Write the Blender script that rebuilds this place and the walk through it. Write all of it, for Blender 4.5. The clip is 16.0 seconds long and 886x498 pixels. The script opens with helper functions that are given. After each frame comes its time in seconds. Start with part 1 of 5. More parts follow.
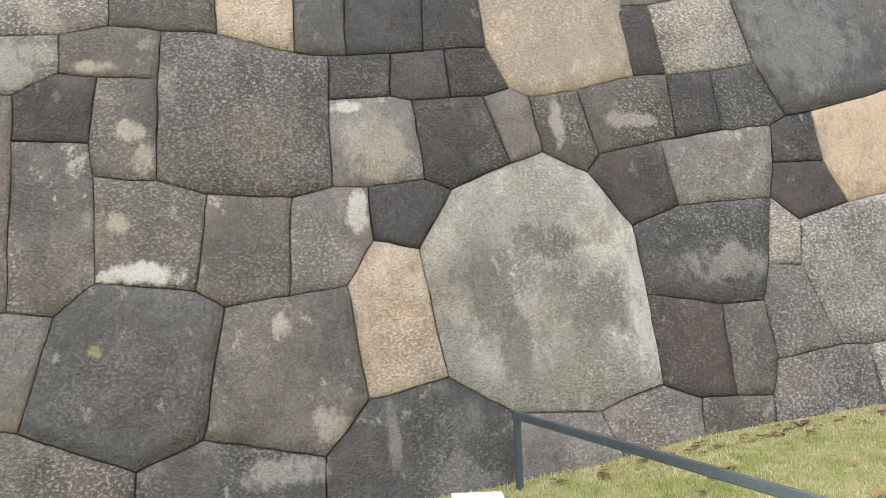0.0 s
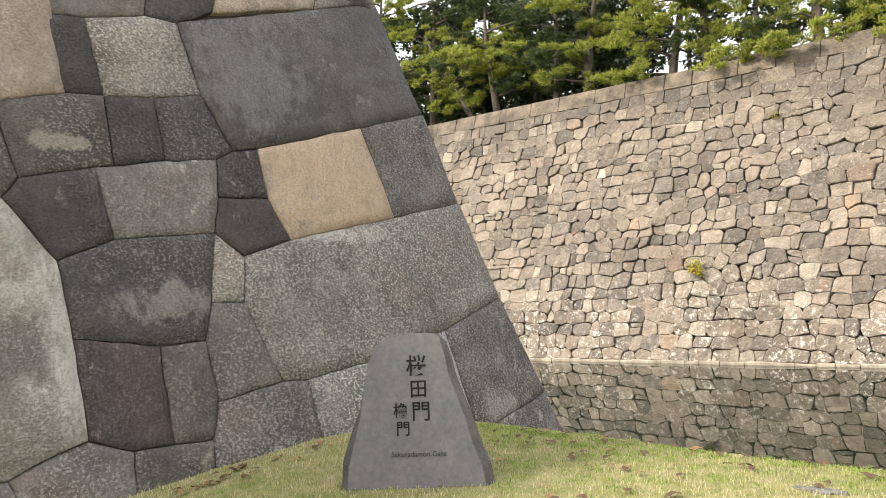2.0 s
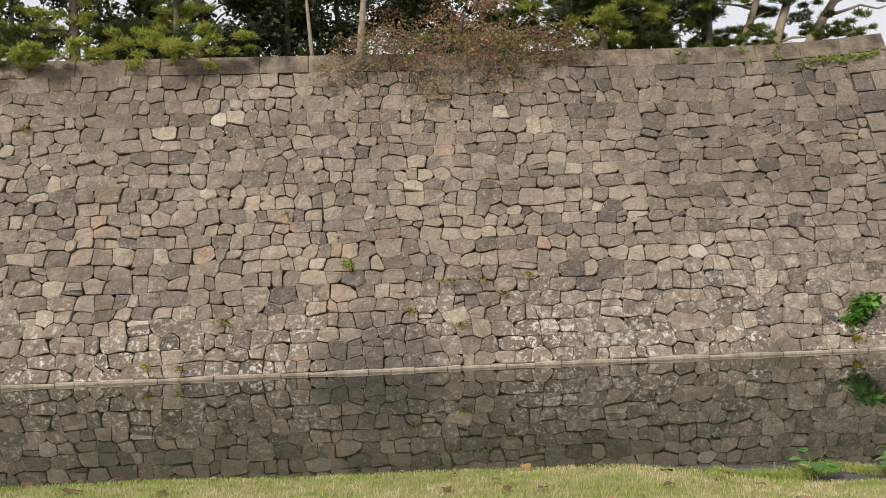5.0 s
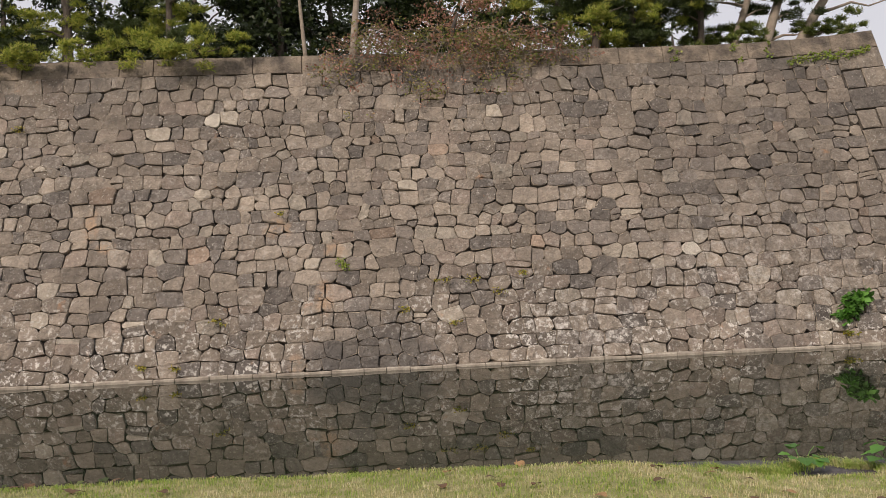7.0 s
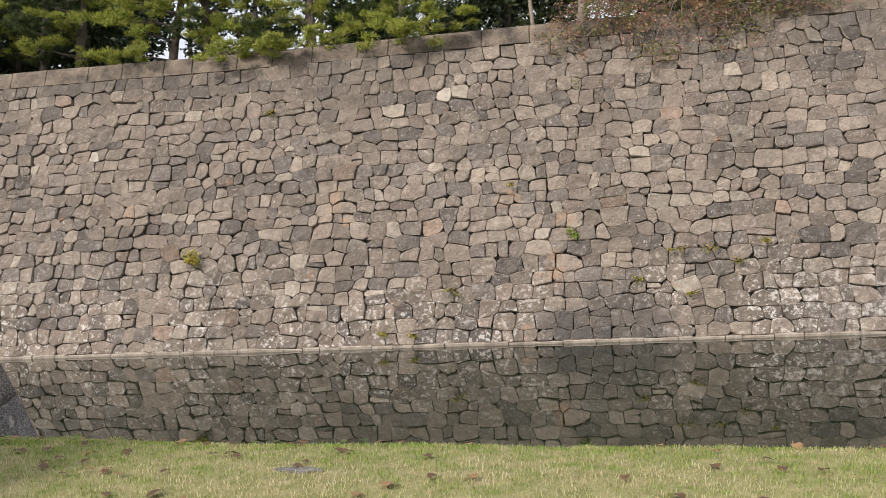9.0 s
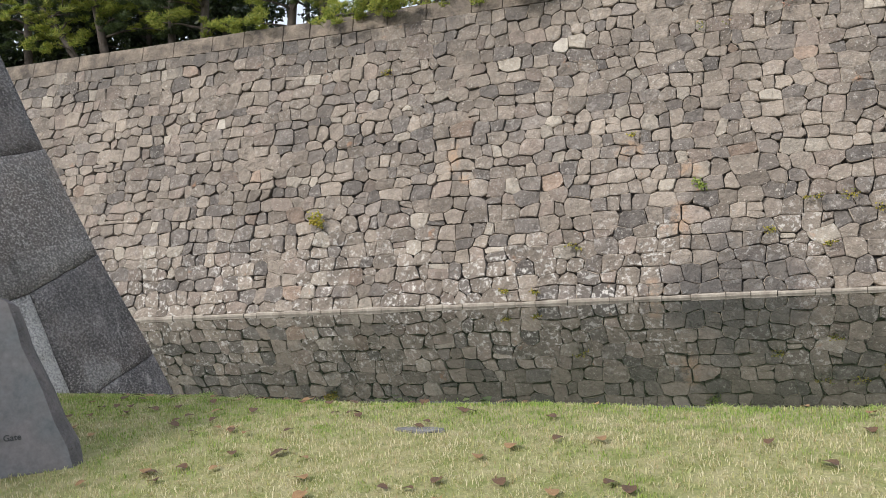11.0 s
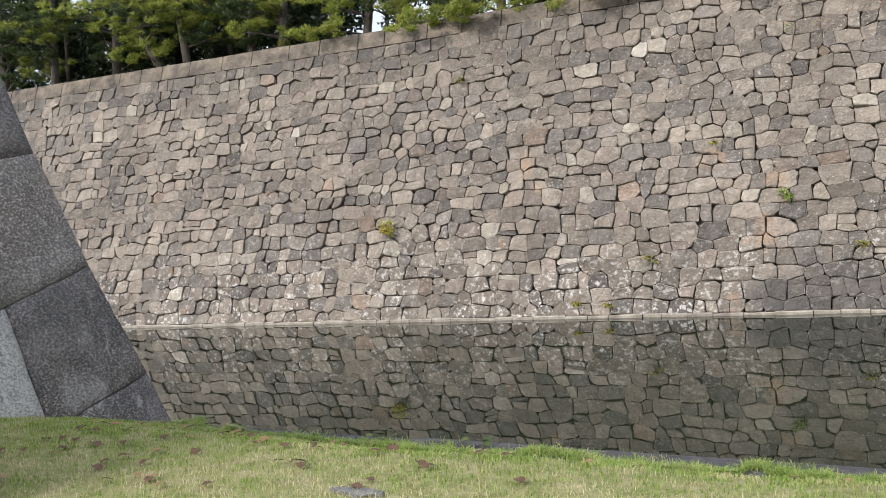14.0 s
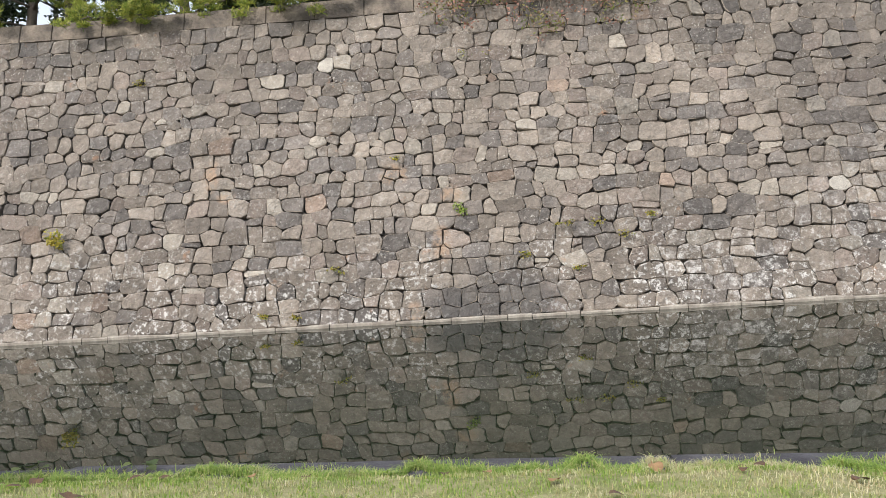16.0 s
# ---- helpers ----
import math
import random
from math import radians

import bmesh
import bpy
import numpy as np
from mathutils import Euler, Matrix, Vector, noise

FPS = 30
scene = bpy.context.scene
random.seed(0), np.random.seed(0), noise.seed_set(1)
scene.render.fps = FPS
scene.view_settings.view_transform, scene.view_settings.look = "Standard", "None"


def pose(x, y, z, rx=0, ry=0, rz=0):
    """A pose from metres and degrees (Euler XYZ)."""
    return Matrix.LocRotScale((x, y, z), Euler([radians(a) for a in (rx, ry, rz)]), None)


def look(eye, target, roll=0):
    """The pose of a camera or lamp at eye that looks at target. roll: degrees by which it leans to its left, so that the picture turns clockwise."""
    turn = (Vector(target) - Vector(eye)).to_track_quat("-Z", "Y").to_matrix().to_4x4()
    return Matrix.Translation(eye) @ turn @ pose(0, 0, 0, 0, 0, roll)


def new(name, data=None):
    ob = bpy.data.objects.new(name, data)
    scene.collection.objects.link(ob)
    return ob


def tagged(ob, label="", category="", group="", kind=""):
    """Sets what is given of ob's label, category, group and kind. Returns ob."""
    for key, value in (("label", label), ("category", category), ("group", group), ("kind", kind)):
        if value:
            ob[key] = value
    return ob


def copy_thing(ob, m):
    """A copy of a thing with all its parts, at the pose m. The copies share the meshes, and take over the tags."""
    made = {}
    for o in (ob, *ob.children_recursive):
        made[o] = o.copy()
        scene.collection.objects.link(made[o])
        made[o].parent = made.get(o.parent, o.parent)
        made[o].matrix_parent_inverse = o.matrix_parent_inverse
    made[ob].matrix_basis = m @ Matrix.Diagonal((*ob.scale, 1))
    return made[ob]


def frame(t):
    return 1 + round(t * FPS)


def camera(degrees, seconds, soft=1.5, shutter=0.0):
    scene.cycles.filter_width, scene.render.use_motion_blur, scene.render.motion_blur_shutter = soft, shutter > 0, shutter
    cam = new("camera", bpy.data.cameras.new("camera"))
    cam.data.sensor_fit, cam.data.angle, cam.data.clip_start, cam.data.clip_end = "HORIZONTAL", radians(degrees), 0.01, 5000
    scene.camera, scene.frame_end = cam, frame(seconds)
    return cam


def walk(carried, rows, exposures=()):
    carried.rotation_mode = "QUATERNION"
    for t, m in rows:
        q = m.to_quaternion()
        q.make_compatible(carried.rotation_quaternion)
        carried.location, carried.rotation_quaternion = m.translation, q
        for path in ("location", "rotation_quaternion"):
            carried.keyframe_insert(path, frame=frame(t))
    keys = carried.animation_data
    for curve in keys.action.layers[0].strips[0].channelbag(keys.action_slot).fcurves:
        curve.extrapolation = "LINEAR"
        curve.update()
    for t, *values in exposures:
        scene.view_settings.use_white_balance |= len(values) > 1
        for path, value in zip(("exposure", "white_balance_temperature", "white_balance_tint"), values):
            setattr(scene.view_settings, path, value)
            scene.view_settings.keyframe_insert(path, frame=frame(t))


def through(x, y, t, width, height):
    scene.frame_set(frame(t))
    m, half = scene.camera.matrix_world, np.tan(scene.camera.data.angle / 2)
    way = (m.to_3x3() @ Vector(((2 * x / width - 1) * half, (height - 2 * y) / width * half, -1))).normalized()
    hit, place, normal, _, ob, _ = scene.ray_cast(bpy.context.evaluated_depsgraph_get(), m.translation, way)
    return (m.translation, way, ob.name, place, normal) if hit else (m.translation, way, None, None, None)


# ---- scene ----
cam = camera(54.1, 16.0, 0.8)
PATH = [
    (0.00, pose(0.000, 0.000, 1.279, 91.63, 2.54, 76.17)),
    (0.50, pose(-0.120, 0.103, 1.265, 92.41, 3.15, 67.25)),
    (1.00, pose(-0.206, 0.234, 1.255, 92.55, 3.62, 58.61)),
    (1.50, pose(-0.232, 0.468, 1.265, 92.41, 3.65, 51.47)),
    (2.00, pose(-0.259, 0.609, 1.270, 92.40, 3.31, 43.32)),
    (2.20, pose(-0.286, 0.657, 1.294, 92.47, 3.03, 39.96)),
    (2.50, pose(-0.335, 0.652, 1.277, 93.02, 2.72, 34.56)),
    (3.00, pose(-0.366, 0.694, 1.268, 91.98, 2.69, 26.02)),
    (3.50, pose(-0.331, 0.730, 1.253, 90.80, 2.29, 17.67)),
    (4.00, pose(-0.283, 0.755, 1.248, 90.43, 2.14, 9.34)),
    (4.50, pose(-0.177, 0.755, 1.250, 90.97, 1.96, 2.08)),
    (5.00, pose(-0.061, 0.699, 1.251, 91.32, 2.08, -3.53)),
    (5.20, pose(0.054, 0.614, 1.250, 91.37, 2.16, -5.26)),
    (5.72, pose(0.136, 0.546, 1.253, 91.53, 2.33, -7.95)),
    (6.25, pose(0.084, 0.536, 1.262, 91.49, 2.50, -7.61)),
    (6.78, pose(-0.023, 0.564, 1.271, 91.31, 2.59, -5.28)),
    (7.30, pose(-0.107, 0.605, 1.277, 91.06, 2.52, -2.02)),
    (7.50, pose(-0.133, 0.623, 1.279, 90.96, 2.71, -0.72)),
    (8.00, pose(-0.170, 0.660, 1.280, 90.73, 2.29, 2.23)),
    (8.50, pose(-0.226, 0.717, 1.276, 90.39, 2.50, 6.20)),
    (9.00, pose(-0.270, 0.743, 1.262, 89.95, 2.94, 10.98)),
    (9.50, pose(-0.302, 0.771, 1.254, 89.33, 3.39, 14.44)),
    (10.00, pose(-0.317, 0.767, 1.250, 88.68, 3.87, 16.40)),
    (10.20, pose(-0.323, 0.804, 1.245, 88.37, 4.01, 16.87)),
    (10.78, pose(-0.325, 0.902, 1.239, 87.77, 4.43, 18.41)),
    (11.35, pose(-0.298, 1.104, 1.236, 87.49, 4.66, 19.40)),
    (11.93, pose(-0.245, 1.354, 1.234, 87.49, 4.71, 20.32)),
    (12.50, pose(-0.168, 1.599, 1.230, 87.74, 4.56, 21.66)),
    (13.00, pose(-0.109, 1.799, 1.224, 87.87, 4.68, 23.14)),
    (13.50, pose(-0.016, 1.986, 1.222, 88.34, 4.12, 24.63)),
    (14.00, pose(0.003, 2.080, 1.219, 88.62, 4.00, 24.53)),
    (14.50, pose(-0.000, 2.110, 1.217, 88.62, 4.04, 22.31)),
    (15.00, pose(0.029, 2.120, 1.211, 88.60, 3.88, 17.67)),
    (15.50, pose(0.082, 2.124, 1.208, 88.29, 3.87, 10.82)),
    (16.00, pose(0.144, 2.131, 1.207, 88.03, 3.71, 4.28)),
]
EXPO = [(0.0, 1.28, 6700, 10), (0.5, 1.25, 6700, 10), (1.5, 0.82, 6600, 10), (2.0, 0.68, 6900, 10), (2.5, 0.4, 7200, 11), (3.5, 0.23, 7200, 11), (4.5, -0.04, 6900, 12), (5.0, -0.22, 6900, 12), (7.5, -0.46, 6900, 18), (8.5, -0.25, 6700, 16), (9.0, -0.1, 6500, 15), (10.2, -0.04, 6150, 12), (12.5, 0.06, 6000, 11), (16.0, 0.1, 6000, 11)]
walk(cam, PATH, EXPO)

WATER_Z = -3.28
BATTER = 0.352

# ---- sky, sun ----
TO_SUN = Vector((-0.42, -0.66, 0.62)).normalized()
world = bpy.data.worlds.new("sky")
scene.world = world
world.use_nodes = True
sky = world.node_tree.nodes.new("ShaderNodeTexSky")
sky.sky_type = "NISHITA"
sky.sun_disc = False
sky.sun_elevation = math.asin(TO_SUN.z)
sky.sun_rotation = math.atan2(TO_SUN.x, TO_SUN.y)
sky.air_density, sky.dust_density, sky.ozone_density = 1.0, 6.0, 1.0
haze = world.node_tree.nodes.new("ShaderNodeMix")
haze.data_type = "RGBA"
haze.inputs[0].default_value = 0.7
haze.inputs[7].default_value = (7.6, 7.9, 8.3, 1.0)
world.node_tree.links.new(sky.outputs[0], haze.inputs[6])
world.node_tree.links.new(haze.outputs[2], world.node_tree.nodes["Background"].inputs[0])
world.node_tree.nodes["Background"].inputs[1].default_value = 0.15
lamp = new("sun", bpy.data.lights.new("sun", "SUN"))
lamp.data.energy = 2.9
lamp.data.angle = radians(5.0)
lamp.data.color = (1.0, 0.94, 0.85)
lamp.matrix_world = look(TO_SUN * 80, (0, 0, 0))


# ---- materials ----
def material(name, rough=0.8, metal=0.0):
    m = bpy.data.materials.new(name)
    m.use_nodes = True
    b = m.node_tree.nodes["Principled BSDF"]
    b.inputs["Roughness"].default_value = rough
    b.inputs["Metallic"].default_value = metal
    return m, m.node_tree, b


class Net:
    """A short hand for node trees, in world metres."""

    def __init__(self, tree):
        self.tree = tree
        self.where = tree.nodes.new("ShaderNodeNewGeometry").outputs["Position"]

    def node(self, kind, **inputs):
        n = self.tree.nodes.new(kind)
        for k, v in inputs.items():
            self.put(n.inputs[k.replace("_", " ")], v)
        return n

    def put(self, socket, v):
        if hasattr(v, "is_output"):
            self.tree.links.new(v, socket)
        else:
            socket.default_value = v

    def noise(self, scale, detail=4.0, rough=0.55, stretch=None, vector=None):
        v = vector or self.where
        if stretch:
            mp = self.node("ShaderNodeMapping", Vector=v)
            mp.inputs["Scale"].default_value = stretch
            v = mp.outputs[0]
        return self.node("ShaderNodeTexNoise", Vector=v, Scale=scale, Detail=detail, Roughness=rough).outputs["Fac"]

    def cells(self, scale, feature="F1", out="Distance"):
        n = self.node("ShaderNodeTexVoronoi", Vector=self.where, Scale=scale)
        n.feature = feature
        return n.outputs[out]

    def ramp(self, fac, a, b, lo=0.0, hi=1.0):
        n = self.node("ShaderNodeMapRange", Value=fac)
        for key, v in (("From Min", a), ("From Max", b), ("To Min", lo), ("To Max", hi)):
            n.inputs[key].default_value = v
        return n.outputs[0]

    def maths(self, op, a, b=0.0):
        n = self.tree.nodes.new("ShaderNodeMath")
        n.operation = op
        self.put(n.inputs[0], a)
        self.put(n.inputs[1], b)
        return n.outputs[0]

    def mix(self, fac, a, b, blend="MIX"):
        n = self.tree.nodes.new("ShaderNodeMix")
        n.data_type, n.blend_type = "RGBA", blend
        self.put(n.inputs[0], fac)
        for s, v in ((n.inputs[6], a), (n.inputs[7], b)):
            self.put(s, (*v, 1.0) if isinstance(v, tuple) and len(v) == 3 else v)
        return n.outputs[2]

    def value(self, colour, v, sat=1.0):
        n = self.node("ShaderNodeHueSaturation", Color=colour, Value=v, Saturation=sat)
        return n.outputs[0]

    def bump(self, height, strength, distance, normal=None):
        n = self.node("ShaderNodeBump", Height=height, Strength=strength, Distance=distance)
        if normal is not None:
            self.put(n.inputs["Normal"], normal)
        return n.outputs[0]

    def palette(self, fac, colours):
        n = self.node("ShaderNodeValToRGB", Fac=fac)
        n.color_ramp.interpolation = "CONSTANT"
        el = n.color_ramp.elements
        el[0].color = (*colours[0][1], 1)
        el[1].position, el[1].color = colours[1][0], (*colours[1][1], 1)
        for p, c in colours[2:]:
            e = el.new(p)
            e.color = (*c, 1)
        return n.outputs[0]


def ashlar(name, base, stain, pale, dressed, glints, marks=(), grain=0.25):
    """A large dressed wall stone: mottled, chiselled, glinting grains with their glints also painted pale, run-off
    streaks, and marks (along, height, half sizes, colour, strength).
    """
    m, tree, b = material(name, 0.56)
    n = Net(tree)
    rnd = n.node("ShaderNodeObjectInfo").outputs["Random"]
    shift = n.node("ShaderNodeVectorMath")
    shift.operation = "ADD"
    n.put(shift.inputs[0], n.where)
    n.put(shift.inputs[1], n.maths("MULTIPLY", rnd, 40.0))
    v = shift.outputs[0]
    own = n.maths("FRACT", n.maths("MULTIPLY", rnd, 17.7))
    third = n.maths("FRACT", n.maths("MULTIPLY", rnd, 53.1))
    c = n.mix(n.ramp(n.noise(1.1, 4, 0.6, None, v), 0.36, 0.62), base, stain)
    warm = n.mix(1.0, c, (1.22, 1.02, 0.84), "MULTIPLY")
    c = n.mix(n.ramp(n.noise(0.8, 3, 0.6, (1, 1, 1.4), v), 0.48, 0.66, 0, 0.5), c, warm)
    c = n.mix(n.ramp(n.noise(3.1, 6, 0.66, None, v), 0.40, 0.68), n.value(c, 0.78), n.value(c, 1.22))
    worn = n.maths("MULTIPLY", n.ramp(n.noise(1.3, 6, 0.68, (1, 1.3, 0.9), v), 0.56, 0.66), n.ramp(own, 0.25, 1.0, 0.0, 0.8))
    c = n.mix(worn, c, pale)
    c = n.mix(n.ramp(n.noise(1.5, 6, 0.7, (1, 1.6, 0.5), v), 0.52, 0.66, 0, 0.6), c, n.value(c, 0.5))
    flakes = n.maths("MULTIPLY", n.ramp(n.noise(4.2, 6, 0.75, (1, 1, 0.7), v), 0.60, 0.66), n.ramp(third, 0.0, 0.9, 0.1, 0.85))
    c = n.mix(flakes, c, n.value((*pale, 1.0), 1.15))
    c = n.mix(n.ramp(n.noise(60, 3, 0.7), 0.35, 0.68), n.value(c, 0.86), n.value(c, 1.14))
    if marks:
        xyz = n.node("ShaderNodeSeparateXYZ", Vector=n.where)
        ragged = n.maths("SUBTRACT", n.noise(4.5, 7, 0.72, (1, 1.2, 0.75)), 0.5)
        for along, z, wide, high, tone, strength in marks:
            qa = n.maths("DIVIDE", n.maths("SUBTRACT", xyz.outputs[1], along), wide)
            qz = n.maths("DIVIDE", n.maths("SUBTRACT", xyz.outputs[2], z), high)
            q = n.maths("ADD", n.maths("MULTIPLY", qa, qa), n.maths("MULTIPLY", qz, qz))
            where = n.ramp(n.maths("ADD", q, n.maths("MULTIPLY", ragged, 5.5)), 0.25, 1.0, strength * 0.9, 0.0)
            c = n.mix(where, c, tone)
    rough_face = n.ramp(own, 0.1, 0.9, grain, max(1.0, grain))
    grit = n.noise(44, 3, 0.6, (1, 0.85, 1.2), v)
    pick = n.noise(85, 2, 0.5, None, v)
    tool = n.noise(16, 2, 0.5, (1, 2.2, 0.7), v)
    # pale grain, with sky glints on the raised grains painted into the colour
    grain_glint = n.maths("MULTIPLY", n.ramp(grit, 0.53, 0.62, 0, glints * 1.8), n.maths("MULTIPLY", rough_face, n.ramp(n.noise(1.2, 4, 0.6, None, v), 0.44, 0.58, 0.10 if grain < 0.5 else 0.55, 1.0)))
    c = n.mix(grain_glint, c, n.value((*pale, 1.0), 1.25))
    c = n.mix(n.ramp(grit, 0.48, 0.41, 0, 0.3 if grain < 0.5 else 0.6), c, n.value(c, 0.42))
    c = n.value(c, n.ramp(rnd, 0, 1, 0.86, 1.16))
    n.put(b.inputs["Base Color"], c)
    n.put(b.inputs["Roughness"], n.ramp(grit, 0.4, 0.65, 0.66, 0.42))
    h = n.maths("ADD", n.maths("ADD", n.maths("MULTIPLY", grit, n.maths("MULTIPLY", rough_face, dressed)), n.maths("MULTIPLY", pick, 0.14)), n.maths("ADD", n.maths("MULTIPLY", n.noise(3.5, 2, 0.5, None, v), 1.6), n.maths("MULTIPLY", tool, 0.5)))
    n.put(b.inputs["Normal"], n.bump(h, 1.0, 0.046))
    return m


def rubble(name, island):
    """Warm grey-brown fitted stones of the great wall; each one differs, some rusty, buff or nearly white, lichen near the water."""
    m, tree, b = material(name, 0.85)
    n = Net(tree)
    if island:
        rnd = n.node("ShaderNodeNewGeometry").outputs["Random Per Island"]
    else:
        rnd = n.node("ShaderNodeObjectInfo").outputs["Random"]
    other = n.maths("FRACT", n.maths("MULTIPLY", rnd, 37.31))
    c = n.palette(rnd, [(0.0, (0.214, 0.178, 0.141)), (0.22, (0.236, 0.198, 0.157)), (0.40, (0.176, 0.150, 0.125)), (0.56, (0.256, 0.214, 0.168)),
                        (0.72, (0.142, 0.123, 0.105)), (0.83, (0.216, 0.174, 0.139)), (0.945, (0.310, 0.270, 0.215)), (0.985, (0.250, 0.186, 0.138))])
    c = n.value(c, n.ramp(other, 0, 1, 0.70, 1.24))
    wide = n.noise(0.16, 4, 0.6)
    c = n.value(c, n.ramp(wide, 0.35, 0.65, 0.82, 1.2))
    c = n.mix(n.ramp(n.noise(1.6, 5, 0.65), 0.5, 0.75, 0, 0.6), c, n.value(c, 0.62))
    c = n.mix(n.ramp(n.noise(2.2, 5, 0.6), 0.38, 0.62), n.value(c, 0.88), n.value(c, 1.12))
    xyz = n.node("ShaderNodeSeparateXYZ", Vector=n.where)
    z = xyz.outputs[2]

    def patch(x0, z0, wide, high):
        """1 in the middle of a ragged patch on the wall, 0 beyond it."""
        q = n.maths("ADD", n.maths("POWER", n.maths("ABSOLUTE", n.maths("DIVIDE", n.maths("SUBTRACT", xyz.outputs[0], x0), wide)), 2.0),
                    n.maths("POWER", n.maths("ABSOLUTE", n.maths("DIVIDE", n.maths("SUBTRACT", z, z0), high)), 2.0))
        return n.ramp(n.maths("ADD", q, n.maths("MULTIPLY", n.noise(0.9, 5, 0.7), 1.4)), 0.9, 1.7, 1.0, 0.0)

    low = n.ramp(z, -1.9, 1.6, 1.0, 0.2)
    lichen = n.maths("MULTIPLY", n.maths("MULTIPLY", n.ramp(n.noise(3.8, 5, 0.75), 0.54, 0.59), n.ramp(n.noise(0.35, 3), 0.38, 0.54)), low)
    c = n.mix(n.maths("MULTIPLY", lichen, 0.8), c, (0.68, 0.65, 0.59))
    c = n.mix(n.ramp(n.noise(11, 4, 0.7), 0.36, 0.64), n.value(c, 0.9), n.value(c, 1.1))
    dots = n.maths("MULTIPLY", n.ramp(n.noise(8.5, 4, 0.75), 0.60, 0.64), n.ramp(n.noise(0.5, 4, 0.6), 0.40, 0.58, 0.15, 0.8))
    c = n.mix(dots, c, (0.56, 0.52, 0.45))
    c = n.mix(n.ramp(n.noise(6, 4, 0.7), 0.42, 0.34, 0, 0.28), c, n.value(c, 0.5))
    bleached = n.maths("MULTIPLY", n.maths("MAXIMUM", patch(9.5, -1.6, 3.4, 2.2), n.maths("MULTIPLY", patch(18.5, 1.5, 6.0, 4.0), 0.6)), n.ramp(n.noise(2.6, 6, 0.75), 0.50, 0.60))
    c = n.mix(n.maths("MULTIPLY", bleached, 0.6), c, (0.64, 0.60, 0.54))
    for px, pz, pw, ph in ((-13.8, 3.9, 0.5, 0.9), (-13.0, 2.9, 0.5, 0.4), (-2.9, 0.1, 0.5, 0.9), (-2.3, 2.3, 0.7, 0.5), (-4.2, -2.9, 0.5, 0.6), (-5.0, 3.4, 0.8, 0.6)):
        c = n.mix(n.maths("MULTIPLY", patch(px, pz, pw, ph), n.ramp(n.noise(2.5, 4, 0.7), 0.42, 0.56, 0, 0.8)), c, (0.37, 0.255, 0.165))
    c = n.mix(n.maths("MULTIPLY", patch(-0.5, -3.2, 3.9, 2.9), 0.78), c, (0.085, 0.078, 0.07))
    # ragged darker band towards the wall head
    head_band = n.maths("MULTIPLY", n.ramp(z, 9.6, 11.4), n.ramp(n.noise(0.5, 5, 0.65, (1, 1, 0.5)), 0.42, 0.56))
    c = n.mix(n.maths("MULTIPLY", head_band, 0.62), c, (0.085, 0.076, 0.066))
    c = n.mix(n.maths("MULTIPLY", patch(19.5, 6.0, 8.5, 6.5), 0.34), c, (0.070, 0.060, 0.052))
    rust = n.maths("MULTIPLY", n.ramp(n.noise(0.7, 4, 0.7), 0.66, 0.74), 0.6)
    c = n.mix(rust, c, (0.36, 0.19, 0.10))
    c = n.mix(n.ramp(n.noise(0.9, 3, 0.6, (1.6, 1, 0.4)), 0.6, 0.8, 0, 0.5), c, (0.07, 0.062, 0.055))
    n.put(b.inputs["Base Color"], c)
    h = n.maths("ADD", n.maths("MULTIPLY", n.noise(7, 4, 0.6), 0.5), n.maths("MULTIPLY", n.noise(2.0, 3), 1.6))
    n.put(b.inputs["Normal"], n.bump(h, 0.75, 0.2))
    return m


def mottled(name, a, c2, scale, rough=0.85, bump=0.3, distance=0.01, metal=0.0):
    m, tree, b = material(name, rough, metal)
    n = Net(tree)
    c = n.mix(n.ramp(n.noise(scale, 5, 0.6), 0.35, 0.65), a, c2)
    c = n.mix(n.ramp(n.noise(scale * 9, 3, 0.7), 0.3, 0.75), n.value(c, 0.8), n.value(c, 1.2))
    n.put(b.inputs["Base Color"], c)
    n.put(b.inputs["Normal"], n.bump(n.noise(scale * 8, 4), bump, distance))
    return m


def leafy(name, colours, rough=0.55, through=0.25):
    """Leaves, needles or blades, each island of its own tint; a little light comes through them."""
    m, tree, b = material(name, rough)
    n = Net(tree)
    rnd = n.node("ShaderNodeNewGeometry").outputs["Random Per Island"]
    c = n.palette(rnd, colours)
    c = n.mix(n.ramp(n.noise(0.7, 3), 0.3, 0.7), n.value(c, 0.8), n.value(c, 1.2))
    n.put(b.inputs["Base Color"], c)
    lit = n.node("ShaderNodeBsdfTranslucent", Color=c)
    both = n.node("ShaderNodeMixShader", Fac=through)
    n.put(both.inputs[1], b.outputs[0])
    n.put(both.inputs[2], lit.outputs[0])
    n.put(tree.nodes["Material Output"].inputs[0], both.outputs[0])
    return m


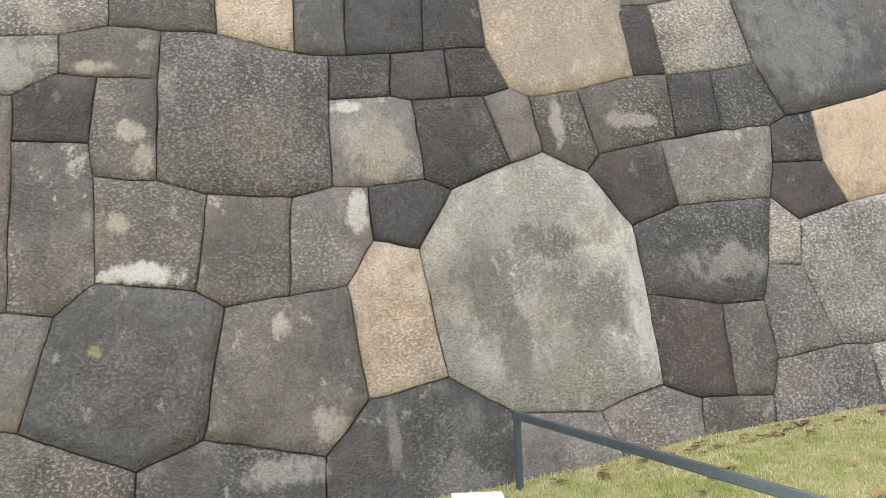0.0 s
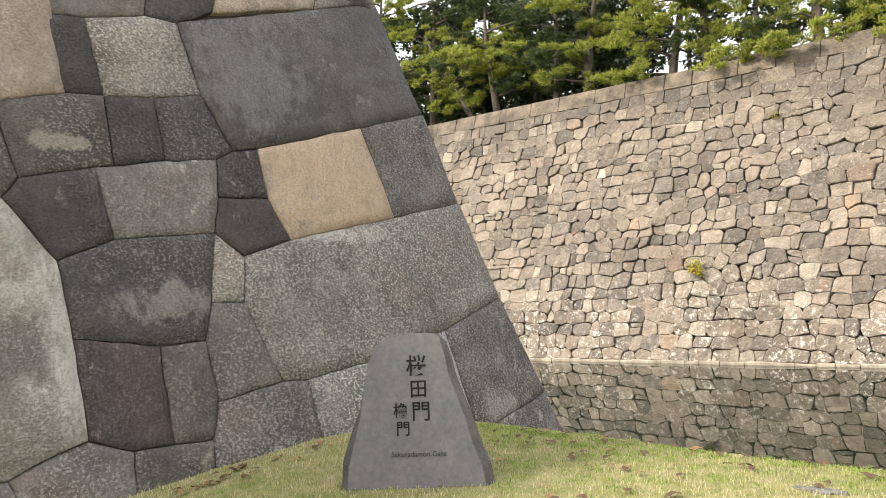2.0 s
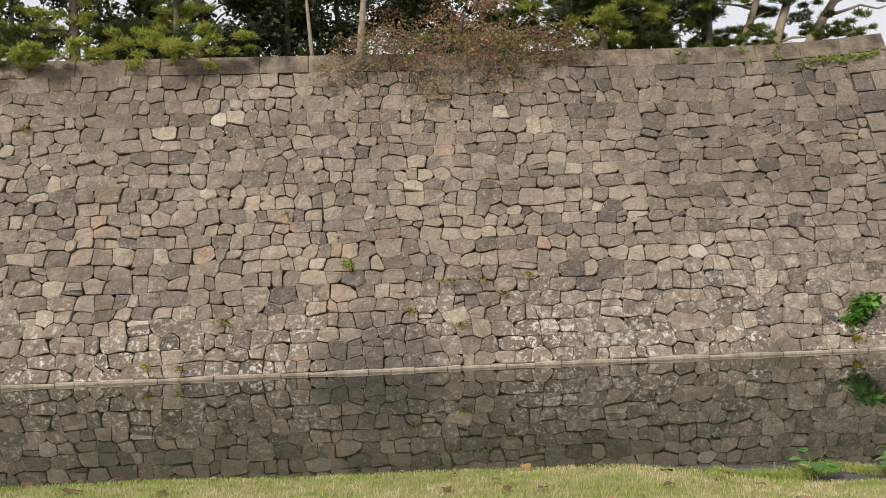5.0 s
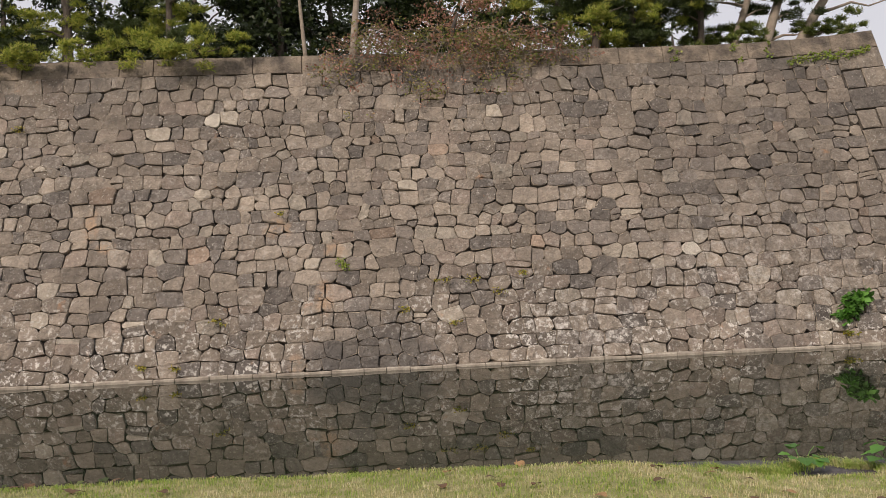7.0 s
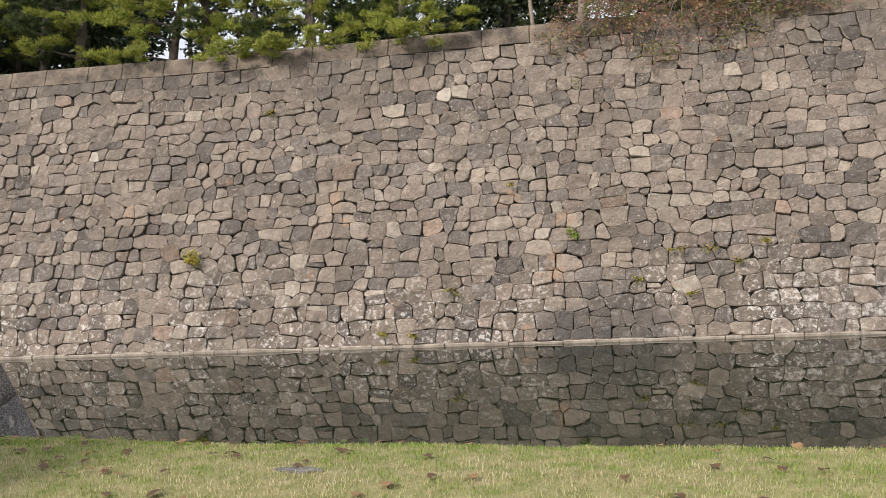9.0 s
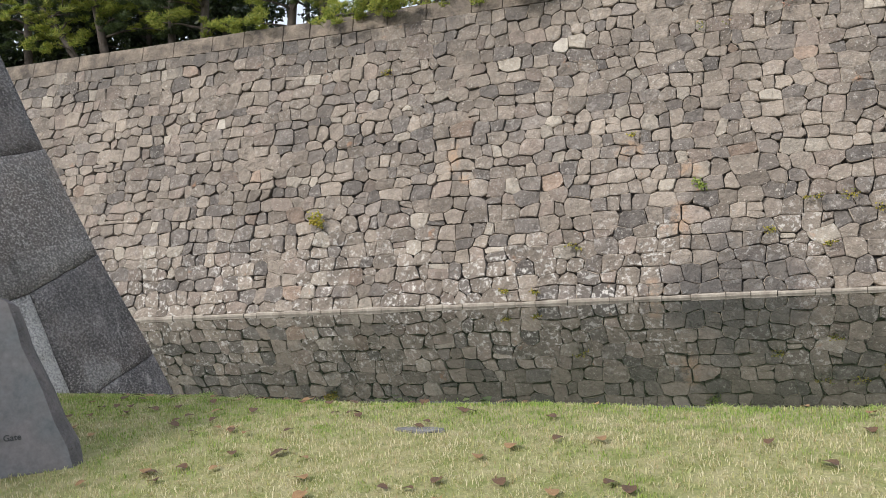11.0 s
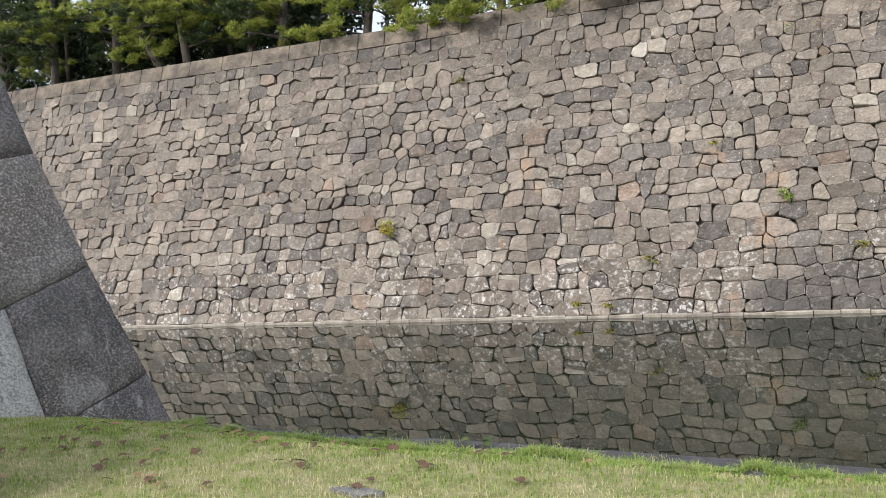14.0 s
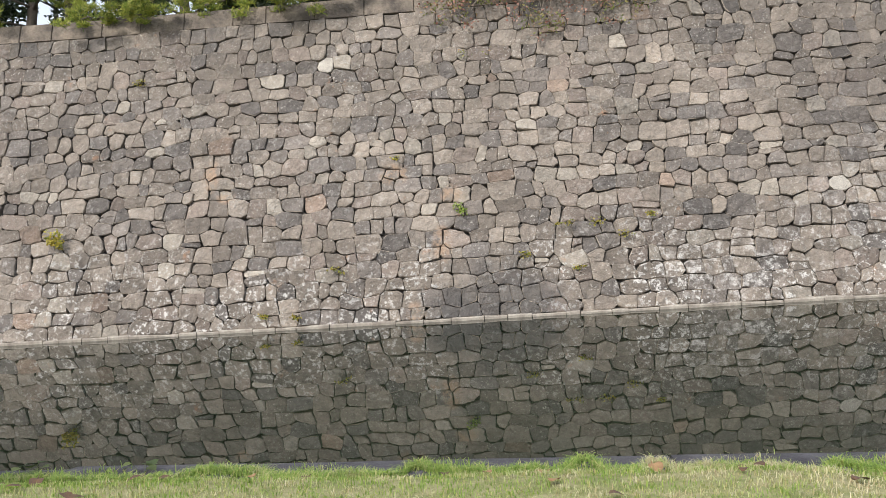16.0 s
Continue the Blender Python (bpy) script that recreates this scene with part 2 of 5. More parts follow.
def lawn_blades(name, dry_from):
    """Grass blades, green with straw-coloured patches."""
    m, tree, b = material(name, 0.6)
    n = Net(tree)
    rnd = n.node("ShaderNodeNewGeometry").outputs["Random Per Island"]
    green = n.palette(rnd, [(0, (0.232, 0.335, 0.055)), (0.35, (0.318, 0.405, 0.080)), (0.65, (0.168, 0.262, 0.040)), (0.85, (0.487, 0.464, 0.174))])
    dry = n.palette(rnd, [(0, (0.580, 0.520, 0.300)), (0.35, (0.700, 0.630, 0.410)), (0.6, (0.400, 0.390, 0.150)), (0.85, (0.500, 0.400, 0.230))])
    away = n.node("ShaderNodeSeparateXYZ", Vector=n.where).outputs[1]
    patch = n.maths("ADD", n.noise(0.7, 4, 0.65), n.maths("MULTIPLY", n.maths("SUBTRACT", n.noise(4.5, 4, 0.7), 0.5), 1.1))
    patch = n.maths("ADD", patch, n.ramp(away, 4.4, 7.0, 0.09, -0.08))
    c = n.mix(n.ramp(patch, dry_from - 0.09, dry_from + 0.09), green, dry)
    c = n.mix(n.ramp(n.noise(9.0, 3, 0.65), 0.54, 0.68, 0, 0.65), n.value(c, 1.05), n.value(c, 0.56))
    n.put(b.inputs["Base Color"], c)
    lit = n.node("ShaderNodeBsdfTranslucent", Color=c)
    both = n.node("ShaderNodeMixShader", Fac=0.3)
    n.put(both.inputs[1], b.outputs[0])
    n.put(both.inputs[2], lit.outputs[0])
    n.put(tree.nodes["Material Output"].inputs[0], both.outputs[0])
    return m


BOULDER_MARKS = ((2.60, 1.52, 0.32, 0.18, (0.105, 0.093, 0.082), 0.85), (2.02, 1.15, 0.28, 0.42, (0.115, 0.108, 0.093), 0.75), (2.95, 1.02, 0.38, 0.30, (0.12, 0.114, 0.098), 0.75),
                 (2.2, 0.65, 0.15, 0.42, (0.12, 0.108, 0.096), 0.75), (2.62, 0.50, 0.60, 0.36, (0.20, 0.172, 0.137), 0.7), (2.55, 1.97, 0.40, 0.30, (0.30, 0.262, 0.226), 0.7),
                 (3.36, 0.95, 0.18, 0.85, (0.58, 0.555, 0.51), 0.8), (3.02, 1.40, 0.22, 0.10, (0.50, 0.48, 0.44), 0.6), (3.10, 2.02, 0.12, 0.40, (0.46, 0.43, 0.385), 0.75))
BLUE_MARKS = ((4.12, 1.27, 0.52, 0.17, (0.30, 0.28, 0.25), 0.7), (5.5, 3.45, 0.75, 0.60, (0.19, 0.185, 0.176), 0.5), (6.3, 3.3, 0.05, 0.06, (0.05, 0.047, 0.045), 0.8), (6.75, 3.4, 0.05, 0.06, (0.05, 0.047, 0.045), 0.8),
              (-0.95, 0.82, 0.06, 0.06, (0.30, 0.25, 0.08), 0.8), (0.35, -0.1, 0.35, 0.12, (0.34, 0.31, 0.28), 0.7), (1.15, 0.1, 0.06, 0.30, (0.26, 0.24, 0.22), 0.7), (1.7, -0.35, 0.3, 0.3, (0.25, 0.23, 0.21), 0.5))
BROWN_MARKS = ((2.83, 2.55, 0.07, 0.28, (0.45, 0.40, 0.34), 0.8), (3.50, 2.58, 0.34, 0.08, (0.42, 0.37, 0.32), 0.75), (0.35, 0.92, 0.08, 0.12, (0.40, 0.35, 0.29), 0.8), (0.72, 0.20, 0.2, 0.16, (0.36, 0.31, 0.265), 0.8),
               (-0.66, 1.37, 0.34, 0.10, (0.66, 0.63, 0.60), 0.85), (-0.8, 1.75, 0.10, 0.10, (0.42, 0.36, 0.28), 0.7), (-0.72, 2.5, 0.12, 0.1, (0.45, 0.40, 0.32), 0.7), (-0.6, 2.25, 0.1, 0.15, (0.40, 0.35, 0.29), 0.7), (-1.0, 3.05, 0.2, 0.06, (0.42, 0.37, 0.31), 0.7))
GREY_MARKS = ((1.02, 1.80, 0.10, 0.22, (0.60, 0.55, 0.50), 0.8), (0.98, 2.70, 0.16, 0.06, (0.58, 0.53, 0.46), 0.8), (1.22, 2.35, 0.32, 0.32, (0.36, 0.31, 0.245), 0.65), (-1.3, 3.15, 0.3, 0.1, (0.4, 0.36, 0.31), 0.6), (-1.7, 3.05, 0.3, 0.2, (0.40, 0.375, 0.34), 0.6))
SLATE_MARKS = ((0.36, 2.45, 0.36, 0.34, (0.21, 0.168, 0.125), 0.7), (7.8, -0.05, 0.28, 0.22, (0.40, 0.375, 0.35), 0.6), (7.6, 0.45, 0.25, 0.15, (0.22, 0.2, 0.185), 0.5))
PALE_MARKS = ((6.2, 1.83, 1.0, 0.10, (0.68, 0.64, 0.58), 0.7), (6.05, 1.52, 0.10, 0.08, (0.14, 0.125, 0.11), 0.8), (6.42, 1.42, 0.09, 0.07, (0.16, 0.14, 0.125), 0.8), (7.6, 1.5, 0.45, 0.5, (0.23, 0.195, 0.17), 0.6))
LIGHT_MARKS = ((7.0, 0.1, 0.85, 0.9, (0.62, 0.59, 0.55), 0.75), (4.8, 1.5, 0.22, 0.32, (0.37, 0.30, 0.24), 0.8))
TAN_MARKS = ((2.95, 3.5, 1.5, 1.3, (0.285, 0.230, 0.180), 0.85), (6.2, 2.4, 1.4, 1.1, (0.52, 0.375, 0.252), 0.9))
ASHLAR = {
    "grey": ashlar("dressed_grey_stone", (0.196, 0.176, 0.160), (0.148, 0.128, 0.116), (0.440, 0.394, 0.350), 0.9, 0.45, GREY_MARKS),
    "dark": ashlar("dressed_dark_stone", (0.059, 0.052, 0.050), (0.040, 0.036, 0.035), (0.180, 0.160, 0.147), 0.9, 0.35),
    "slate": ashlar("dressed_slate_grey_stone", (0.165, 0.150, 0.141), (0.118, 0.107, 0.100), (0.390, 0.350, 0.320), 0.8, 0.34, SLATE_MARKS, 0.7),
    "boulder": ashlar("greenish_grey_boulder", (0.345, 0.326, 0.286), (0.255, 0.240, 0.210), (0.540, 0.508, 0.455), 0.9, 0.22, BOULDER_MARKS),
    "blue": ashlar("dressed_blue_grey_stone", (0.086, 0.080, 0.076), (0.062, 0.058, 0.055), (0.240, 0.220, 0.202), 0.8, 0.35, BLUE_MARKS),
    "light": ashlar("light_speckled_stone", (0.300, 0.280, 0.255), (0.245, 0.228, 0.208), (0.560, 0.530, 0.490), 0.9, 0.5, LIGHT_MARKS, 0.9),
    "purple": ashlar("dressed_purplish_stone", (0.072, 0.056, 0.052), (0.050, 0.038, 0.035), (0.250, 0.206, 0.180), 0.8, 0.3),
    "brown": ashlar("dressed_brown_grey_stone", (0.132, 0.112, 0.096), (0.090, 0.077, 0.068), (0.330, 0.288, 0.245), 0.9, 0.4, BROWN_MARKS),
    "tan": ashlar("dressed_buff_stone", (0.450, 0.355, 0.275), (0.395, 0.312, 0.242), (0.550, 0.455, 0.368), 0.9, 0.3, TAN_MARKS),
    "pale": ashlar("dressed_pale_grey_stone", (0.385, 0.350, 0.315), (0.285, 0.257, 0.232), (0.660, 0.595, 0.540), 0.9, 0.36, PALE_MARKS, 1.0),
}
PALE_STONE = mottled("bleached_stone", (0.60, 0.55, 0.46), (0.46, 0.41, 0.34), 3.0, 0.85, 0.8, 0.1)
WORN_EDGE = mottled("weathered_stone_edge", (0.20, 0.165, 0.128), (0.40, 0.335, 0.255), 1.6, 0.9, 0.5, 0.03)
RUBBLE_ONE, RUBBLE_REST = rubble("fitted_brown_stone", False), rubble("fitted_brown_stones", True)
JOINT_DARK = mottled("joint_earth", (0.03, 0.027, 0.024), (0.085, 0.072, 0.06), 1.2)
KERB = mottled("dark_kerb_stone", (0.040, 0.036, 0.040), (0.100, 0.092, 0.098), 4.0, 0.8, 0.9, 0.03)
COPING = mottled("coping_stone", (0.070, 0.058, 0.047), (0.27, 0.220, 0.165), 0.9, 0.85, 0.9, 0.12)
PLINTH = mottled("wet_ledge_stone", (0.46, 0.41, 0.335), (0.23, 0.195, 0.155), 1.2, 0.7, 0.5, 0.04)
SOIL = mottled("lawn_soil", (0.21, 0.23, 0.065), (0.38, 0.34, 0.17), 7.0, 0.95, 0.8, 0.02)
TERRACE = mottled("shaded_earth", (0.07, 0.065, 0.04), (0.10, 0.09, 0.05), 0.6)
FARLAND = mottled("far_ground", (0.09, 0.10, 0.06), (0.12, 0.12, 0.08), 0.05)
SIGN_FACE = mottled("polished_slate", (0.142, 0.152, 0.162), (0.196, 0.182, 0.185), 3.0, 0.6, 0.3, 0.006)
SIGN_SIDE = mottled("split_slate", (0.10, 0.095, 0.095), (0.17, 0.15, 0.15), 6.0, 0.8, 0.9, 0.03)
INK = mottled("dark_letter_paint", (0.010, 0.011, 0.011), (0.016, 0.016, 0.016), 30.0, 0.95)
FAINT_INK = mottled("worn_letter_paint", (0.055, 0.06, 0.06), (0.085, 0.085, 0.083), 60.0, 0.9)
RAIL = mottled("blue_grey_paint", (0.045, 0.06, 0.075), (0.06, 0.075, 0.09), 8.0, 0.45, 0.1, 0.002)
WHITE = mottled("white_concrete", (0.62, 0.62, 0.60), (0.72, 0.72, 0.70), 6.0)
SLAB = mottled("flush_grey_stone", (0.15, 0.145, 0.14), (0.30, 0.29, 0.28), 9.0, 0.85, 0.6, 0.02)
BARK_PINE = mottled("pine_bark", (0.085, 0.068, 0.055), (0.14, 0.115, 0.092), 3.0, 0.9, 1.0, 0.05)
BARK_DARK = mottled("dark_bark", (0.06, 0.05, 0.042), (0.09, 0.075, 0.06), 3.0, 0.9, 1.0, 0.05)
BARK_PALE = mottled("pale_bark", (0.26, 0.215, 0.17), (0.34, 0.29, 0.23), 3.0, 0.9, 0.6, 0.03)
BARK_TWIG = mottled("brown_twig_bark", (0.15, 0.115, 0.09), (0.22, 0.17, 0.135), 3.0, 0.9, 0.5, 0.02)
NEEDLES = leafy("pine_needles", [(0, (0.26, 0.33, 0.050)), (0.3, (0.40, 0.44, 0.075)), (0.6, (0.11, 0.165, 0.034)), (0.76, (0.51, 0.49, 0.11))], 0.5, 0.42)
NEEDLES_MID = leafy("mid_green_pine_needles", [(0, (0.12, 0.17, 0.038)), (0.3, (0.19, 0.25, 0.052)), (0.6, (0.07, 0.10, 0.028)), (0.8, (0.27, 0.30, 0.07))], 0.5, 0.35)
NEEDLES_DARK = leafy("dark_pine_needles", [(0, (0.06, 0.09, 0.024)), (0.4, (0.09, 0.125, 0.034)), (0.7, (0.042, 0.06, 0.018))], 0.5, 0.28)
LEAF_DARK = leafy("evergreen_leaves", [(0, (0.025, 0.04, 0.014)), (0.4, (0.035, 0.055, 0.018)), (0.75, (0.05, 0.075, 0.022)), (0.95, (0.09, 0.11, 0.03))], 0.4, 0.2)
LEAF_LIGHT = leafy("light_green_leaves", [(0, (0.10, 0.13, 0.03)), (0.4, (0.14, 0.17, 0.04)), (0.75, (0.07, 0.10, 0.025))], 0.5, 0.35)
LEAF_RED = leafy("autumn_leaves", [(0, (0.38, 0.18, 0.13)), (0.35, (0.46, 0.26, 0.19)), (0.6, (0.30, 0.18, 0.11)), (0.80, (0.22, 0.22, 0.07)), (0.92, (0.54, 0.36, 0.27))], 0.6, 0.4)
LEAF_YELLOW = leafy("yellow_green_leaves", [(0, (0.42, 0.36, 0.05)), (0.5, (0.26, 0.29, 0.05)), (0.8, (0.48, 0.38, 0.07))], 0.6, 0.4)
LEAF_IVY = leafy("ivy_leaves", [(0, (0.24, 0.32, 0.05)), (0.5, (0.17, 0.25, 0.04)), (0.8, (0.32, 0.36, 0.07))], 0.5, 0.35)
LEAF_MIXED = leafy("fading_leaves", [(0, (0.30, 0.27, 0.09)), (0.35, (0.21, 0.23, 0.06)), (0.6, (0.36, 0.24, 0.13)), (0.78, (0.15, 0.20, 0.04))], 0.6, 0.35)
LEAF_BROAD = leafy("broad_green_leaves", [(0, (0.09, 0.24, 0.035)), (0.4, (0.14, 0.33, 0.055)), (0.75, (0.07, 0.18, 0.03))], 0.45, 0.3)
BLADES, BLADES_GREEN = lawn_blades("grass_blades", 0.49), lawn_blades("fresh_grass_blades", 0.56)
DEAD_LEAF = mottled("fallen_leaf", (0.15, 0.078, 0.034), (0.085, 0.050, 0.028), 25.0, 0.7)
DEAD_LEAF_PALE = mottled("pale_fallen_leaf", (0.36, 0.215, 0.095), (0.24, 0.135, 0.058), 25.0, 0.7)
GLAZING = mottled("blue_glazing", (0.16, 0.26, 0.36), (0.20, 0.30, 0.40), 0.2, 0.2, 0.0)
FACADE = mottled("pale_facade", (0.35, 0.42, 0.48), (0.40, 0.46, 0.52), 0.2)

wm, wt, wb = material("moat_water", 0.004)
wn = Net(wt)
wb.inputs["IOR"].default_value = 1.32
wn.put(wb.inputs["Base Color"], wn.mix(wn.ramp(wn.noise(0.08, 3), 0.4, 0.6), (0.012, 0.018, 0.010), (0.018, 0.024, 0.013)))
ripple = wn.noise(1.1, 3, 0.5, (1, 0.35, 1))
wn.put(wb.inputs["Normal"], wn.bump(ripple, 0.014, 0.05))
WATER = wm


# ---- building helpers ----
def mesh_from(name, verts, faces, smooth=False):
    me = bpy.data.meshes.new(name)
    me.from_pydata([tuple(v) for v in verts], [], faces)
    if smooth:
        me.polygons.foreach_set("use_smooth", [True] * len(me.polygons))
    me.update()
    return me


def part(name, data, mat, parent=None, label=""):
    """Links a bmesh or mesh as one object under its thing."""
    if isinstance(data, bmesh.types.BMesh):
        me = bpy.data.meshes.new(name)
        bmesh.ops.recalc_face_normals(data, faces=data.faces)
        data.to_mesh(me)
        data.free()
    else:
        me = data
    me.materials.append(mat)
    ob = new(name, me)
    ob.parent = parent
    if label:
        tagged(ob, label)
    return ob


def thing(name, label, category, group="", at=(0, 0, 0), kind=""):
    ob = new(name)
    ob.location = at
    ob.empty_display_size = 0.1
    return tagged(ob, label, category, group, kind)


def structure(name, data, mat, label, category):
    return tagged(part(name, data, mat), label, category, kind="structure")


def chunk(outline, place, joint, bevel, bulge, deep, rng, tilt=0.0, mid=0.5, wear=1.0, open_joint=0.0):
    """A wall stone: sides, a worn edge and a slightly swollen face, from its outline on the wall."""
    cu = sum(p[0] for p in outline) / len(outline)
    cv = sum(p[1] for p in outline) / len(outline)
    tu, tv = rng.uniform(-tilt, tilt), rng.uniform(-tilt, tilt)
    n = len(outline)
    uneven = [rng.uniform(0.4, 1.6) for _ in outline]
    gape = [rng.choice((0.0, 0.0, 0.25, 0.6, 1.0)) * open_joint for _ in outline]
    verts, faces = [], []

    def ring(inset, d, factor=1.0, worn=False):
        for (u, v), e, g2 in zip(outline, uneven, gape):
            du, dv = cu - u, cv - v
            far = max(math.hypot(du, dv), 1e-4)
            k = min((inset * (e if worn and wear > 1 else 1.0) + g2) / far, 0.4) + (1 - factor)
            uu, vv = u + du * k, v + dv * k
            verts.append(place(uu, vv, d + (tu * (uu - cu) + tv * (vv - cv) if d > -deep else 0)))

    ring(joint, -deep)
    ring(joint, -bevel)
    ring(joint + bevel * wear, bulge * 0.35, 1.0, True)
    ring(joint, bulge * 0.9, mid)
    verts.append(place(cu, cv, bulge))
    for r in range(3):
        faces += [[r * n + i, r * n + (i + 1) % n, (r + 1) * n + (i + 1) % n, (r + 1) * n + i] for i in range(n)]
    faces += [[3 * n + i, 3 * n + (i + 1) % n, 4 * n] for i in range(n)]
    return verts, faces


def box(a, b, bevel=0.0):
    bm = bmesh.new()
    bmesh.ops.create_cube(bm, size=1)
    for v in bm.verts:
        v.co = Vector([a[i] if v.co[i] < 0 else b[i] for i in range(3)])
    if bevel:
        bmesh.ops.bevel(bm, geom=bm.edges[:], offset=bevel, segments=2, affect="EDGES")
    return bm


def tube(bm, points, radii, sides=7):
    """A tapered tube along points, added to bm."""
    rings = []
    for i, p in enumerate(points):
        p = Vector(p)
        a = Vector(points[max(i - 1, 0)])
        b = Vector(points[min(i + 1, len(points) - 1)])
        way = (b - a).normalized()
        side = way.cross(Vector((0.3, 0.9, 0.1))).normalized()
        up = side.cross(way)
        rings.append([bm.verts.new(p + (side * math.cos(q) + up * math.sin(q)) * radii[i]) for q in (2 * math.pi * k / sides for k in range(sides))])
    for r, s in zip(rings, rings[1:]):
        for k in range(sides):
            f = bm.faces.new((r[k], r[(k + 1) % sides], s[(k + 1) % sides], s[k]))
            f.smooth = True
    bm.faces.new(rings[0][::-1])
    bm.faces.new(rings[-1])


def bent(start, end, sag, rng, steps=5, wild=0.06):
    a, b = Vector(start), Vector(end)
    size = (b - a).length
    out = []
    for i in range(steps + 1):
        k = i / steps
        p = a.lerp(b, k) + Vector((0, 0, sag * math.sin(math.pi * k)))
        if 0 < i < steps:
            p += Vector((rng.uniform(-1, 1), rng.uniform(-1, 1), rng.uniform(-0.5, 0.5))) * wild * size
        out.append(p)
    return out


def tuft_cloud(centres, count, size, width, rng, needles=6, up=0.5):
    """Tufts of needles scattered through flat pads. centres: (place, radii)."""
    verts, faces = [], []
    for (c, r) in centres:
        for _ in range(count):
            a, q = rng.uniform(0, 2 * math.pi), math.sqrt(rng.random())
            h = rng.uniform(-0.6, 1.0) * math.sqrt(max(0.05, 1 - q * q))
            p = Vector((c[0] + r[0] * q * math.cos(a), c[1] + r[1] * q * math.sin(a), c[2] + r[2] * h))
            for _ in range(needles):
                w = Vector((rng.gauss(0, 1), rng.gauss(0, 1), rng.gauss(up, 0.7))).normalized()
                s = w.cross(Vector((rng.gauss(0, 1), rng.gauss(0, 1), rng.gauss(0, 1)))).normalized() * width
                k = len(verts)
                tip = p + w * size * rng.uniform(0.7, 1.2)
                verts += [p - s * 0.6, p + s * 0.6, tip + s * 0.25, tip - s * 0.25]
                faces.append((k, k + 1, k + 2, k + 3))
    return verts, faces


def leaf_cloud(centres, count, size, rng, droop=0.0):
    """Single leaves on the outer part of uneven clumps."""
    verts, faces = [], []
    for (c, r) in centres:
        for _ in range(count):
            w = Vector((rng.gauss(0, 1), rng.gauss(0, 1), rng.gauss(0, 1))).normalized() * rng.uniform(0.45, 1.05)
            p = Vector((c[0] + r[0] * w.x, c[1] + r[1] * w.y, c[2] + r[2] * w.z))
            a = Vector((rng.gauss(0, 1), rng.gauss(0, 1), rng.gauss(-droop, 0.6))).normalized()
            b = a.cross(Vector((rng.gauss(0, 1), rng.gauss(0, 1), rng.gauss(0.4, 1)))).normalized()
            s = size * rng.uniform(0.6, 1.25)
            k = len(verts)
            verts += [p, p + a * s * 0.5 + b * s * 0.32, p + a * s, p + a * s * 0.5 - b * s * 0.32]
            faces.append((k, k + 1, k + 2, k + 3))
    return verts, faces


# ---- ground, moat ----
PROFILE = ((-8, -0.46), (0.5, -0.44), (1.7, -0.36), (2.45, -0.28), (3.7, -0.11), (4.5, -0.05), (5.4, 0.0), (6.3, -0.05), (7.0, -0.20), (7.5, -0.36), (7.75, -0.48), (8.2, -0.53), (9.5, -0.55))


def kerb_y(x):
    """The moat-side edge of the kerb."""
    x = max(-14.0, min(x, 14.0))
    return 8.20 - 0.08 * x - 0.008 * max(x, 0.0) ** 2 * (1 if x < 8 else 0.8)


def lawn_z(x, y):
    y += (8.2 - kerb_y(x)) * max(0.0, min(1.0, (y - 5.2) / 2.0))
    for (a, za), (b, zb) in zip(PROFILE, PROFILE[1:]):
        if y <= b:
            k = max(0.0, (y - a) / (b - a))
            k = k * k * (3 - 2 * k) * 0.5 + k * 0.5
            z = za + (zb - za) * k
            break
    else:
        z = PROFILE[-1][1]
    z -= 0.10 * max(0.0, min(1.0, (x + 5.0) / 2.0)) * math.exp(-(((y - 7.2) / 0.55) ** 2))
    k = max(0.0, min(1.0, (x - 1.2) / 1.6))
    z -= 0.16 * k * k * (3 - 2 * k) * max(0.0, min(1.0, (y - 3.0) / 2.0))
    return max(z, -0.53) + 0.018 * noise.noise((x * 0.9, y * 0.9, 3.0)) * min(1.0, max(0.0, 7.8 - y))


def strip(xs, rows):
    """A sheet over xs; rows give (y, z) at each x."""
    verts, faces = [], []
    for x in xs:
        verts += [(x, *r) for r in rows(x)]
    n = len(rows(xs[0]))
    for i in range(len(xs) - 1):
        faces += [(i * n + j, (i + 1) * n + j, (i + 1) * n + j + 1, i * n + j + 1) for j in range(n - 1)]
    return verts, faces


LAWN_YS = [-60, -25, -12, -8, -5, -3, -2, -1] + [k * 0.25 for k in range(0, 34)]
xs = [-60, -45, -30, -20, -14, -11] + [-9 + 0.3 * k for k in range(61)] + [11, 14, 20, 30, 45, 60]
v, f = strip(xs, lambda x: [(min(y, kerb_y(x) - 0.45), lawn_z(x, min(y, kerb_y(x) - 0.45))) for y in LAWN_YS])
structure("ground", mesh_from("ground", v, f, True), SOIL, "sloping lawn of short yellowing grass by the moat", "lawn")
v, f = strip(xs, lambda x: [(kerb_y(x) - 0.06, -0.6), (kerb_y(x) + 0.25, -4.6)])
structure("bank_wall", mesh_from("bank_wall", v, f), JOINT_DARK, "dark stone bank below the kerb", "wall")
structure("water", mesh_from("water", [(-90, 7.0, WATER_Z), (90, 7.0, WATER_Z), (90, 130, WATER_Z), (-90, 130, WATER_Z)], [(0, 1, 2, 3)]), WATER, "still dark green moat water mirroring the wall", "water")
far_ring = [(2500 * math.cos(a), 2500 * math.sin(a), -4.7) for a in (2 * math.pi * k / 48 for k in range(48))]
structure("far_ground", mesh_from("far_ground", far_ring, [list(range(48))]), FARLAND, "flat distant ground reaching the horizon", "ground")

